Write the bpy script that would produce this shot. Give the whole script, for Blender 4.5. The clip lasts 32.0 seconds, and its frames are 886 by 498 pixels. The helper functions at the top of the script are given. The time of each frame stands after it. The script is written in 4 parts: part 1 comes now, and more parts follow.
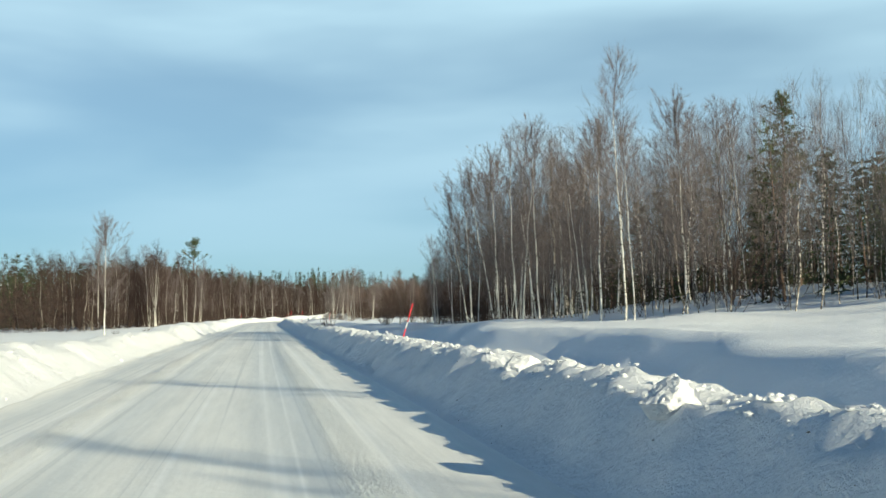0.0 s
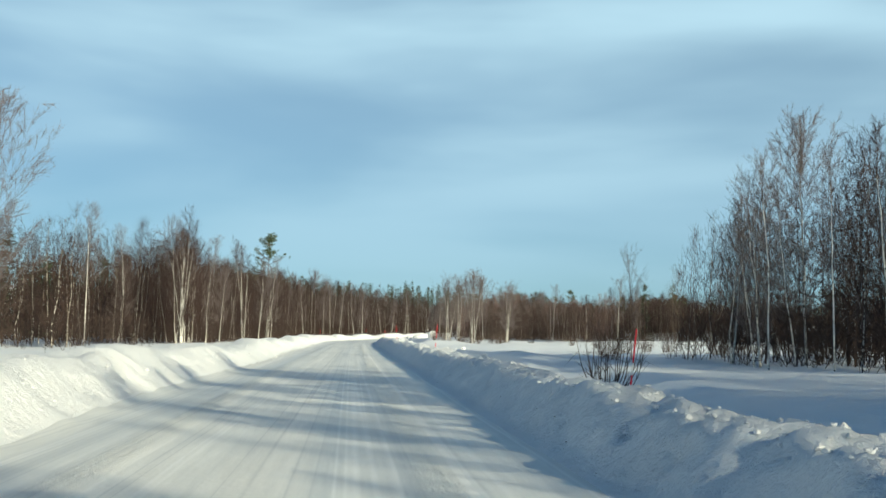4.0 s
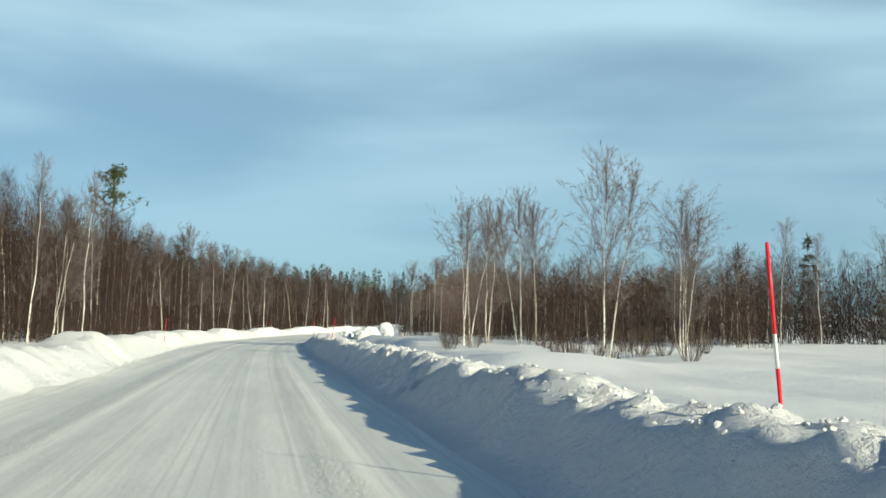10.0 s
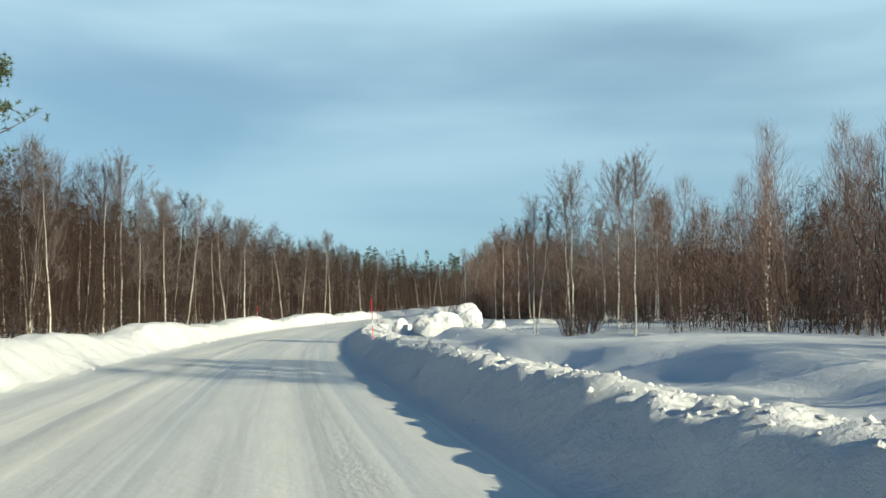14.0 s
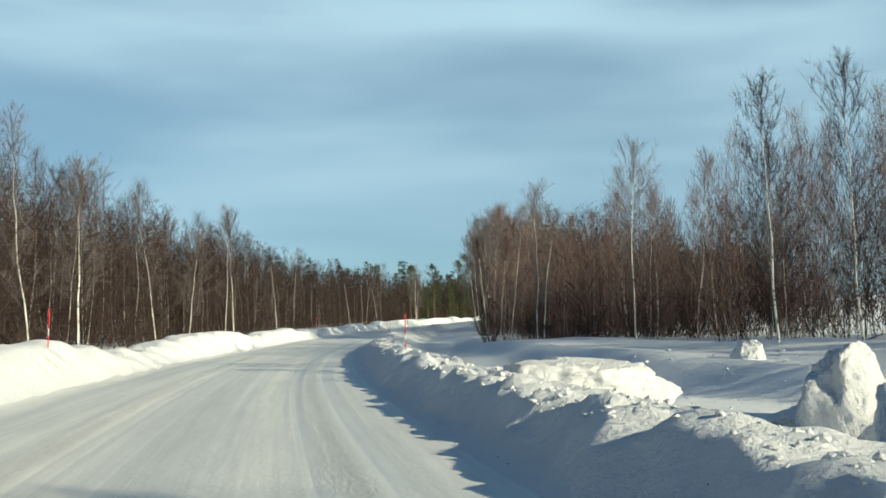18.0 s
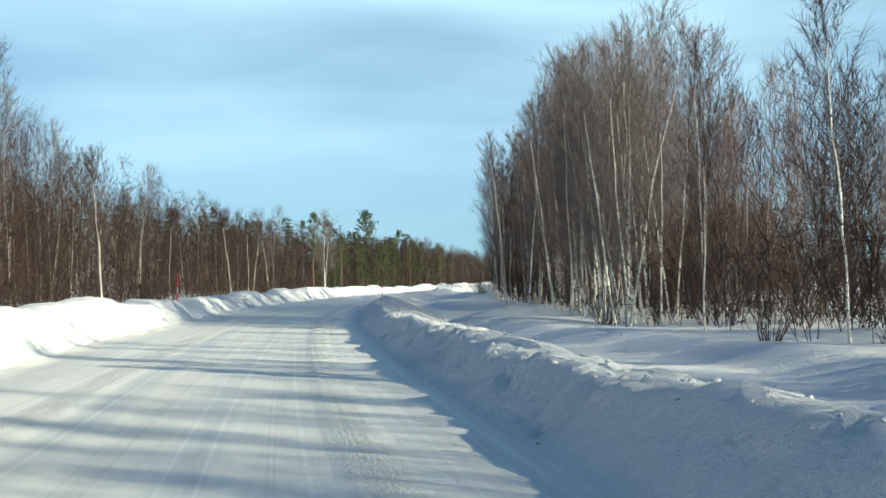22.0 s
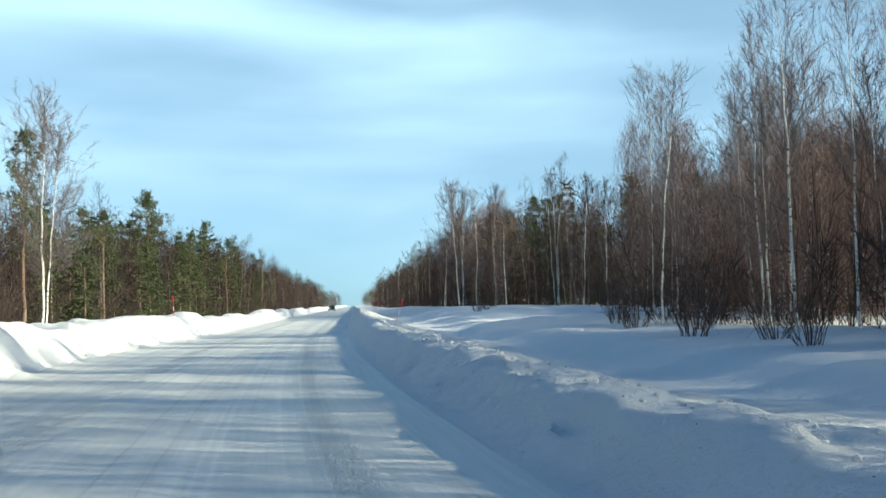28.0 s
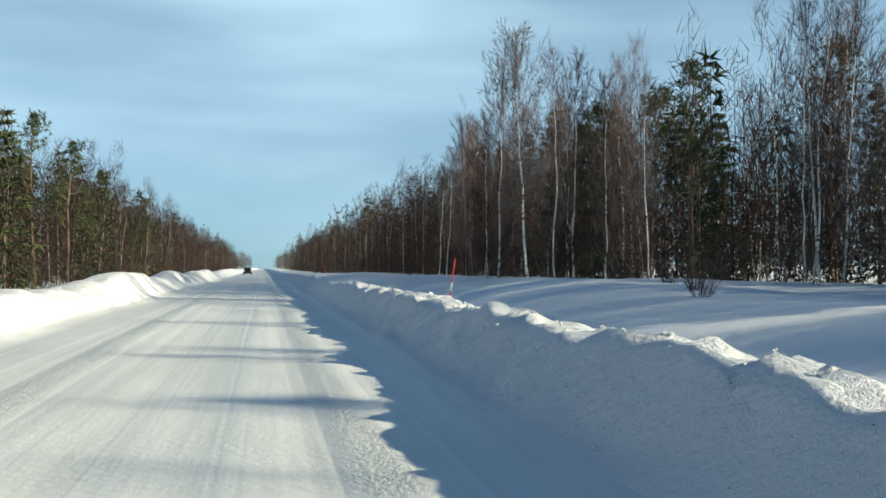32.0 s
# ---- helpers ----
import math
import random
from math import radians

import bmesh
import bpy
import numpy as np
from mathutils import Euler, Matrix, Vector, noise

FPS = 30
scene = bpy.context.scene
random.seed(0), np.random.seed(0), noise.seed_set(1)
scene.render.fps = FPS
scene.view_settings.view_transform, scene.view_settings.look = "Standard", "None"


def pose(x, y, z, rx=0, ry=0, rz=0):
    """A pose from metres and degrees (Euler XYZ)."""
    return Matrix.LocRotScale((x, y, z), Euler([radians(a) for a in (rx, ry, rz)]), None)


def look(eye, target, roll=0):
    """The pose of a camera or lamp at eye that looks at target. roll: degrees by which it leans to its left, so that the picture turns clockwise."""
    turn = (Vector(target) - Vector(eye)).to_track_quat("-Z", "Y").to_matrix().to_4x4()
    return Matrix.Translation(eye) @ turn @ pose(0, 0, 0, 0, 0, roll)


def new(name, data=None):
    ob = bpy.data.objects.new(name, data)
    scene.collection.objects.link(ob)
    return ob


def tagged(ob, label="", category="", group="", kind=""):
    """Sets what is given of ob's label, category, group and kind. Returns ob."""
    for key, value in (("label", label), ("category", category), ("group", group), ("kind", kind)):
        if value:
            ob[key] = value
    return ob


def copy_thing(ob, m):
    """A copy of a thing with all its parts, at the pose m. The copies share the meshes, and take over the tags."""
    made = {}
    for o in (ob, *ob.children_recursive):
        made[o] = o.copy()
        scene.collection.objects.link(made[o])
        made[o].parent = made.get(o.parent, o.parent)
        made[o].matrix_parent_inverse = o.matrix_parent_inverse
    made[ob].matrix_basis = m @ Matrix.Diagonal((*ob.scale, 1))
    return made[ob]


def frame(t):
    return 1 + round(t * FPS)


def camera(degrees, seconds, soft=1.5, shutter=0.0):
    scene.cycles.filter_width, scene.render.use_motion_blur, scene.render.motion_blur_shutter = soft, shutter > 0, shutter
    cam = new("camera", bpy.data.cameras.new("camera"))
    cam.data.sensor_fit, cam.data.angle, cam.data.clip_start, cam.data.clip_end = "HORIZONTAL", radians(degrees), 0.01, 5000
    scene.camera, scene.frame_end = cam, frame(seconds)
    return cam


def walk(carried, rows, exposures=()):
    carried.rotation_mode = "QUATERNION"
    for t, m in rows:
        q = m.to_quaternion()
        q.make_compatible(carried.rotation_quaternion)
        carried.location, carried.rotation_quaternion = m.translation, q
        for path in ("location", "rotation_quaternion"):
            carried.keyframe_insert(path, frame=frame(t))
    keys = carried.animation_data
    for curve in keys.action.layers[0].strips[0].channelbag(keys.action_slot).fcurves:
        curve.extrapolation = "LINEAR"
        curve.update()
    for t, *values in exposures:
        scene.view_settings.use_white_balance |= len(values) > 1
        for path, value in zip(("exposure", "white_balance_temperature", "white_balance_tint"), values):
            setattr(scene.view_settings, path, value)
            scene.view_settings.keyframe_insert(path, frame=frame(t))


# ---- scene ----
cam = camera(45.56, 32.0, soft=1.6)
PATH = [
    (0.0, 0.00, 0.00, 1.44, 93.47, 1.07, -9.72),
    (0.5, -0.01, 7.56, 1.44, 92.56, 0.58, -9.52),
    (1.0, -0.03, 15.11, 1.44, 93.17, 0.46, -9.03),
    (1.5, -0.04, 22.66, 1.44, 93.24, -0.39, -7.42),
    (2.0, -0.04, 30.20, 1.44, 93.63, -0.53, -6.80),
    (2.5, -0.05, 37.74, 1.44, 93.81, -1.10, -6.63),
    (3.0, -0.05, 45.28, 1.44, 94.74, -0.41, -5.35),
    (3.5, -0.05, 52.82, 1.44, 94.68, -0.95, -4.76),
    (5.5, -0.03, 82.93, 1.44, 94.30, -0.40, -7.96),
    (6.0, -0.01, 90.46, 1.44, 94.03, -0.20, -8.61),
    (6.5, 0.01, 97.98, 1.44, 94.11, -0.86, -7.78),
    (7.0, 0.03, 105.51, 1.45, 94.07, -0.72, -9.43),
    (7.5, 0.06, 113.03, 1.46, 95.48, -0.16, -8.60),
    (8.0, 0.09, 120.54, 1.46, 94.77, -0.58, -8.01),
    (8.5, 0.13, 128.05, 1.47, 93.91, -0.33, -9.03),
    (9.0, 0.16, 135.55, 1.48, 94.09, 0.16, -9.95),
    (9.5, 0.21, 143.04, 1.49, 94.47, -0.43, -10.44),
    (10.0, 0.26, 150.52, 1.50, 94.32, -1.08, -10.56),
    (10.5, 0.31, 157.99, 1.51, 95.24, -0.16, -9.84),
    (11.0, 0.38, 165.45, 1.52, 94.60, -0.79, -9.13),
    (11.5, 0.47, 172.90, 1.52, 94.83, -0.70, -9.32),
    (12.0, 0.57, 180.34, 1.53, 94.22, -1.33, -10.00),
    (12.5, 0.70, 187.78, 1.53, 94.07, -0.66, -9.53),
    (13.0, 0.86, 195.21, 1.53, 94.02, -0.45, -10.08),
    (13.5, 1.03, 202.63, 1.52, 93.73, -0.07, -10.95),
    (15.5, 2.18, 232.28, 1.44, 93.07, 0.89, -13.67),
    (16.0, 2.64, 239.69, 1.41, 93.72, 1.14, -14.95),
    (16.5, 3.19, 247.10, 1.39, 93.66, 1.44, -15.35),
    (17.0, 3.84, 254.51, 1.37, 93.57, 0.68, -16.42),
    (17.5, 4.58, 261.92, 1.36, 93.89, 0.28, -16.93),
    (18.0, 5.43, 269.34, 1.36, 94.35, 1.12, -17.39),
    (18.5, 6.37, 276.76, 1.37, 94.07, 0.68, -18.12),
    (19.0, 7.43, 284.19, 1.39, 93.64, 0.13, -19.11),
    (19.5, 8.60, 291.61, 1.41, 93.69, 0.24, -19.63),
    (20.0, 9.90, 299.02, 1.45, 93.93, 0.72, -20.56),
    (20.5, 11.33, 306.42, 1.49, 93.83, 0.08, -21.94),
    (21.0, 12.91, 313.79, 1.53, 93.47, 0.06, -22.82),
    (21.5, 14.64, 321.12, 1.59, 93.13, 0.40, -23.81),
    (22.0, 16.49, 328.43, 1.64, 92.79, 0.01, -24.66),
    (22.5, 18.46, 335.70, 1.71, 92.90, -0.80, -26.97),
    (23.0, 20.53, 342.94, 1.78, 94.12, -0.63, -27.14),
    (23.5, 22.68, 350.15, 1.86, 94.55, 0.35, -28.19),
    (24.0, 24.93, 357.34, 1.94, 93.82, 0.16, -28.99),
    (24.5, 27.27, 364.50, 2.03, 93.76, -0.51, -29.26),
    (25.0, 29.70, 371.62, 2.13, 92.53, -1.48, -30.84),
    (25.5, 32.24, 378.70, 2.23, 92.10, -0.74, -31.80),
    (27.5, 43.51, 406.59, 2.71, 93.04, 1.47, -35.79),
    (28.0, 46.65, 413.43, 2.84, 94.11, 1.14, -36.59),
    (28.5, 49.94, 420.18, 2.97, 94.55, 0.89, -35.09),
    (29.0, 53.38, 426.87, 3.12, 93.92, -0.11, -36.10),
    (29.5, 56.95, 433.48, 3.27, 94.36, 0.58, -36.21),
    (30.0, 60.61, 440.04, 3.43, 94.24, 0.97, -37.99),
    (30.5, 64.36, 446.55, 3.59, 93.55, 0.20, -39.68),
    (31.0, 68.16, 453.02, 3.74, 93.40, -0.78, -40.12),
    (31.5, 72.02, 459.46, 3.90, 92.91, -0.71, -41.03),
    (32.0, 75.94, 465.87, 4.06, 92.28, -0.45, -41.49),
]
walk(cam, [(t, pose(x, y, z, rx, ry, rz)) for t, x, y, z, rx, ry, rz in PATH],
     exposures=[(0.0, 0.0, 6350, 4), (1.0, -0.04, 6380, 4), (3.0, -0.10, 6300, 3), (6.0, -0.02, 6280, 3), (7.0, -0.14, 6280, 3), (8.0, 0.03, 6300, 4), (9.0, -0.07, 6320, 3), (10.0, -0.12, 6350, 3),
                (13.0, -0.13, 6360, 3), (16.0, 0.04, 6380, 4), (17.0, 0.0, 6400, 5), (18.0, -0.17, 6360, 3), (19.0, -0.14, 6350, 3), (21.0, 0.25, 6130, 3), (23.0, 0.30, 6130, 3),
                (25.0, 0.43, 6130, 3), (28.5, 0.42, 6030, 4), (30.0, 0.38, 6050, 5), (31.0, 0.26, 6080, 6), (32.0, 0.10, 6250, 6)])

# ---- sky and sun ----
SUN_EL = 19.5          # degrees above the horizon
SUN_AZ = -52.0         # degrees from +x towards +y


def node(nt, kind, x=0, y=0, **values):
    n = nt.nodes.new(kind)
    n.location = (x, y)
    for key, value in values.items():
        if key in n.inputs:
            n.inputs[key].default_value = value
    return n


def make_world():
    w = bpy.data.worlds.new("winter_sky")
    scene.world = w
    w.use_nodes = True
    nt = w.node_tree
    nt.nodes.clear()
    out = nt.nodes.new("ShaderNodeOutputWorld")
    bg = nt.nodes.new("ShaderNodeBackground")
    bg.inputs["Strength"].default_value = 1.0
    sky = nt.nodes.new("ShaderNodeTexSky")
    sky.sky_type = "NISHITA"
    sky.sun_disc = False
    sky.sun_elevation = radians(SUN_EL)
    sky.sun_rotation = radians(90 - SUN_AZ)
    sky.altitude = 200
    sky.air_density, sky.dust_density, sky.ozone_density = 1.0, 0.4, 2.5
    scale = nt.nodes.new("ShaderNodeVectorMath")
    scale.operation = "SCALE"
    scale.inputs["Scale"].default_value = 0.056
    tint = nt.nodes.new("ShaderNodeVectorMath")
    tint.operation = "MULTIPLY"
    tint.inputs[1].default_value = (0.48, 0.97, 1.32)
    nt.links.new(sky.outputs[0], tint.inputs[0])
    nt.links.new(tint.outputs[0], scale.inputs[0])
    # thin streaks of high cloud, stretched along the horizon
    tc = nt.nodes.new("ShaderNodeTexCoord")
    sep = nt.nodes.new("ShaderNodeSeparateXYZ")
    nt.links.new(tc.outputs["Generated"], sep.inputs[0])
    mp = nt.nodes.new("ShaderNodeMapping")
    mp.inputs["Scale"].default_value = (2.0, 2.0, 9.0)
    mp.inputs["Rotation"].default_value = (0.06, -0.05, 0.3)
    nt.links.new(tc.outputs["Generated"], mp.inputs[0])
    n1 = node(nt, "ShaderNodeTexNoise", Scale=1.05, Detail=4.0, Roughness=0.42, Distortion=0.2)
    nt.links.new(mp.outputs[0], n1.inputs["Vector"])
    ramp = nt.nodes.new("ShaderNodeMapRange")
    ramp.interpolation_type = "SMOOTHSTEP"
    ramp.inputs["From Min"].default_value = 0.34
    ramp.inputs["From Max"].default_value = 0.70
    nt.links.new(n1.outputs[0], ramp.inputs["Value"])
    # the cloud veil is thickest between ten and thirty degrees and thins out to the zenith
    low = nt.nodes.new("ShaderNodeMapRange")
    low.interpolation_type = "SMOOTHSTEP"
    for k, v in (("From Min", 0.02), ("From Max", 0.30), ("To Min", 0.35), ("To Max", 1.0)):
        low.inputs[k].default_value = v
    nt.links.new(sep.outputs["Z"], low.inputs["Value"])
    high = nt.nodes.new("ShaderNodeMapRange")
    high.interpolation_type = "SMOOTHSTEP"
    for k, v in (("From Min", 0.26), ("From Max", 0.55), ("To Min", 1.0), ("To Max", 0.05)):
        high.inputs[k].default_value = v
    nt.links.new(sep.outputs["Z"], high.inputs["Value"])
    m1 = nt.nodes.new("ShaderNodeMath")
    m1.operation = "MULTIPLY"
    nt.links.new(low.outputs[0], m1.inputs[0])
    nt.links.new(high.outputs[0], m1.inputs[1])
    m2 = nt.nodes.new("ShaderNodeMath")
    m2.operation = "MULTIPLY"
    nt.links.new(ramp.outputs[0], m2.inputs[0])
    nt.links.new(m1.outputs[0], m2.inputs[1])
    veil = nt.nodes.new("ShaderNodeMath")
    veil.operation = "MULTIPLY_ADD"
    veil.inputs[1].default_value = 0.56
    nt.links.new(m2.outputs[0], veil.inputs[0])
    base = nt.nodes.new("ShaderNodeMath")
    base.operation = "MULTIPLY"
    base.inputs[1].default_value = 0.44
    nt.links.new(high.outputs[0], base.inputs[0])
    nt.links.new(base.outputs[0], veil.inputs[2])
    mix = nt.nodes.new("ShaderNodeMix")
    mix.data_type = "RGBA"
    mix.inputs["B"].default_value = (0.59, 0.825, 0.965, 1)
    nt.links.new(veil.outputs[0], mix.inputs["Factor"])
    nt.links.new(scale.outputs[0], mix.inputs["A"])
    nt.links.new(mix.outputs["Result"], bg.inputs["Color"])
    nt.links.new(bg.outputs[0], out.inputs[0])


make_world()
sun_data = bpy.data.lights.new("sun", "SUN")
sun_data.energy, sun_data.angle, sun_data.color = 6.8, radians(0.6), (1.0, 0.885, 0.63)
sun = new("sun", sun_data)
sun_dir = Vector((math.cos(radians(SUN_AZ)) * math.cos(radians(SUN_EL)),
                  math.sin(radians(SUN_AZ)) * math.cos(radians(SUN_EL)), math.sin(radians(SUN_EL))))
sun.matrix_world = look(sun_dir * 300, (0, 0, 0))


# ---- materials ----
def shader(name, rough=0.8, spec=0.3):
    m = bpy.data.materials.new(name)
    m.use_nodes = True
    nt = m.node_tree
    b = nt.nodes["Principled BSDF"]
    b.inputs["Roughness"].default_value = rough
    b.inputs["Specular IOR Level"].default_value = spec
    return m, nt, b


def ramp_of(nt, fac, stops):
    r = nt.nodes.new("ShaderNodeValToRGB")
    el = r.color_ramp.elements
    while len(el) < len(stops):
        el.new(0.5)
    for e, (p, c) in zip(el, stops):
        e.position, e.color = p, (*c, 1)
    nt.links.new(fac, r.inputs[0])
    return r.outputs[0]


def noise_of(nt, vec, scale, detail=4.0, rough=0.55, stretch=None, distort=0.0):
    if stretch:
        mp = nt.nodes.new("ShaderNodeMapping")
        mp.inputs["Scale"].default_value = stretch
        nt.links.new(vec, mp.inputs[0])
        vec = mp.outputs[0]
    n = node(nt, "ShaderNodeTexNoise", Scale=scale, Detail=detail, Roughness=rough, Distortion=distort)
    nt.links.new(vec, n.inputs["Vector"])
    return n.outputs[0]


def bump_of(nt, b, layers):
    last = None
    for height, strength, dist in layers:
        bp = nt.nodes.new("ShaderNodeBump")
        bp.inputs["Strength"].default_value = strength
        bp.inputs["Distance"].default_value = dist
        nt.links.new(height, bp.inputs["Height"])
        if last:
            nt.links.new(last, bp.inputs["Normal"])
        last = bp.outputs[0]
    nt.links.new(last, b.inputs["Normal"])


def mixed(nt, fac, a, b):
    mx = nt.nodes.new("ShaderNodeMix")
    mx.data_type = "RGBA"
    for sock, v in (("Factor", fac), ("A", a), ("B", b)):
        if isinstance(v, (tuple, float)):
            mx.inputs[sock].default_value = (*v, 1) if isinstance(v, tuple) else v
        else:
            nt.links.new(v, mx.inputs[sock])
    return mx.outputs["Result"]


def coords(nt, which="Object"):
    return nt.nodes.new("ShaderNodeTexCoord").outputs[which]


def mat_snow(name, tint, dirt, bumpy):
    m, nt, b = shader(name, 0.75, 0.25)
    v = coords(nt)
    big = noise_of(nt, v, 0.35, 4)
    c1 = ramp_of(nt, big, [(0.3, tuple(t * 0.95 for t in tint)), (0.7, tint)])
    spots = noise_of(nt, v, 2.3, 6, 0.7)
    mask = ramp_of(nt, spots, [(0.60, (0, 0, 0)), (0.78, (dirt,) * 3)])
    nt.links.new(mixed(nt, mask, c1, (0.50, 0.47, 0.42)), b.inputs["Base Color"])
    bump_of(nt, b, [(noise_of(nt, v, 1.1, 4), 0.40 * bumpy, 0.25), (noise_of(nt, v, 5.5, 6, 0.72), 0.80 * bumpy, 0.10), (noise_of(nt, v, 19.0, 5, 0.7), 0.28 * bumpy, 0.02),
                    (noise_of(nt, v, 70.0, 2), 0.12, 0.006)])
    return m


def mat_road():
    m, nt, b = shader("packed_snow_road", 0.55, 0.35)
    v = coords(nt, "UV")
    lane = noise_of(nt, v, 1.0, 2, 0.5, (0.9, 0.006, 1))
    streak = noise_of(nt, v, 1.0, 4, 0.55, (1.9, 0.035, 1), 0.3)
    fine = noise_of(nt, v, 1.0, 4, 0.65, (9.0, 0.5, 1))
    patch = noise_of(nt, v, 1.0, 5, 0.6, (0.5, 0.10, 1))
    c1 = ramp_of(nt, lane, [(0.36, (0.591, 0.607, 0.603)), (0.50, (0.795, 0.799, 0.770)), (0.64, (0.892, 0.884, 0.842))])
    c2 = ramp_of(nt, streak, [(0.34, (0.51, 0.53, 0.54)), (0.50, (0.795, 0.799, 0.770)), (0.68, (0.920, 0.916, 0.874))])
    c3 = mixed(nt, 0.38, c1, c2)
    c4 = mixed(nt, 0.12, c3, ramp_of(nt, fine, [(0.38, (0.430, 0.447, 0.458)), (0.60, (0.920, 0.916, 0.884))]))
    rut = noise_of(nt, v, 1.0, 2, 0.4, (2.3, 0.004, 1))
    c4 = mixed(nt, ramp_of(nt, rut, [(0.575, (0, 0, 0)), (0.60, (0.45,) * 3), (0.625, (0, 0, 0))]), c4, (0.50, 0.52, 0.53))
    ridge = noise_of(nt, v, 1.0, 2, 0.4, (1.9, 0.004, 1), 0.1)
    c4 = mixed(nt, ramp_of(nt, ridge, [(0.385, (0, 0, 0)), (0.41, (0.6,) * 3), (0.435, (0, 0, 0))]), c4, (0.93, 0.93, 0.91))
    dull = ramp_of(nt, patch, [(0.44, (0, 0, 0)), (0.68, (0.5,) * 3)])
    nt.links.new(mixed(nt, dull, c4, (0.623, 0.628, 0.608)), b.inputs["Base Color"])
    nt.links.new(ramp_of(nt, lane, [(0.3, (0.38,) * 3), (0.7, (0.7,) * 3)]), b.inputs["Roughness"])
    # a crumbly strip between the wheel tracks of each lane
    sep = nt.nodes.new("ShaderNodeSeparateXYZ")
    nt.links.new(v, sep.inputs[0])
    strips = None
    for middle in (0.9, -2.6):
        d = nt.nodes.new("ShaderNodeMath")
        d.operation = "ADD"
        d.inputs[1].default_value = -middle
        nt.links.new(sep.outputs["X"], d.inputs[0])
        ab = nt.nodes.new("ShaderNodeMath")
        ab.operation = "ABSOLUTE"
        nt.links.new(d.outputs[0], ab.inputs[0])
        mr = nt.nodes.new("ShaderNodeMapRange")
        for k, x in (("From Min", 0.12), ("From Max", 0.34), ("To Min", 1.0), ("To Max", 0.0)):
            mr.inputs[k].default_value = x
        nt.links.new(ab.outputs[0], mr.inputs["Value"])
        if strips is None:
            strips = mr.outputs[0]
        else:
            ad = nt.nodes.new("ShaderNodeMath")
            ad.operation = "ADD"
            nt.links.new(strips, ad.inputs[0])
            nt.links.new(mr.outputs[0], ad.inputs[1])
            strips = ad.outputs[0]
    o = coords(nt)
    crumb = nt.nodes.new("ShaderNodeMath")
    crumb.operation = "MULTIPLY"
    nt.links.new(strips, crumb.inputs[0])
    nt.links.new(noise_of(nt, o, 17.0, 4, 0.7), crumb.inputs[1])
    bump_of(nt, b, [(streak, 0.35, 0.03), (fine, 0.18, 0.010), (noise_of(nt, o, 9.0, 5, 0.65), 0.35, 0.025), (crumb.outputs[0], 0.8, 0.05)])
    return m


def mat_bark(name, white, dark, marks):
    m, nt, b = shader(name, 0.7, 0.25)
    v = coords(nt)
    band = noise_of(nt, v, 1.0, 4, 0.6, (5.0, 5.0, 9.0))
    blot = noise_of(nt, v, 1.0, 3, 0.5, (2.0, 2.0, 0.9))
    info = nt.nodes.new("ShaderNodeObjectInfo")
    c1 = ramp_of(nt, band, [(marks - 0.05, dark), (marks + 0.03, white), (0.8, tuple(min(1, w * 1.12) for w in white))])
    soft = ramp_of(nt, blot, [(0.34, (0.45,) * 3), (0.48, (0, 0, 0))])
    c2 = mixed(nt, soft, c1, (0.36, 0.29, 0.22))
    hsv = nt.nodes.new("ShaderNodeHueSaturation")
    nt.links.new(c2, hsv.inputs["Color"])
    vr = nt.nodes.new("ShaderNodeMapRange")
    vr.inputs["To Min"].default_value, vr.inputs["To Max"].default_value = 0.72, 1.1
    nt.links.new(info.outputs["Random"], vr.inputs["Value"])
    nt.links.new(vr.outputs[0], hsv.inputs["Value"])
    nt.links.new(hsv.outputs[0], b.inputs["Base Color"])
    bump_of(nt, b, [(band, 0.4, 0.01)])
    return m


def mat_twig(name, c0, c1, rough=0.85):
    m, nt, b = shader(name, rough, 0.15)
    v = coords(nt)
    n = noise_of(nt, v, 0.5, 3)
    geo = nt.nodes.new("ShaderNodeNewGeometry")
    mx = nt.nodes.new("ShaderNodeMath")
    mx.operation = "MULTIPLY_ADD"
    mx.inputs[1].default_value = 0.45
    nt.links.new(geo.outputs["Random Per Island"], mx.inputs[0])
    sc = nt.nodes.new("ShaderNodeMath")
    sc.operation = "MULTIPLY"
    sc.inputs[1].default_value = 0.6
    nt.links.new(n, sc.inputs[0])
    nt.links.new(sc.outputs[0], mx.inputs[2])
    nt.links.new(ramp_of(nt, mx.outputs[0], [(0.15, c0), (0.85, c1)]), b.inputs["Base Color"])
    return m


def mat_paint(name, col, rough=0.45, metal=0.0):
    m, nt, b = shader(name, rough, 0.4)
    v = coords(nt)
    n = noise_of(nt, v, 12.0, 4)
    nt.links.new(ramp_of(nt, n, [(0.3, tuple(c * 0.8 for c in col)), (0.7, col)]), b.inputs["Base Color"])
    b.inputs["Metallic"].default_value = metal
    return m


M_FIELD = mat_snow("field_snow", (0.86, 0.885, 0.91), 0.06, 0.55)
M_BANK = mat_snow("ploughed_snow", (0.85, 0.865, 0.88), 0.45, 1.0)
M_CLOD = mat_snow("snow_clods", (0.87, 0.88, 0.89), 0.2, 1.15)
M_ROAD = mat_road()
M_BIRCH = mat_bark("birch_bark", (0.88, 0.85, 0.78), (0.05, 0.042, 0.036), 0.43)
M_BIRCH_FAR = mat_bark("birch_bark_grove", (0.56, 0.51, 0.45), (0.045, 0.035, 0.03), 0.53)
M_BRANCH = mat_twig("birch_branch", (0.055, 0.038, 0.031), (0.17, 0.13, 0.105))
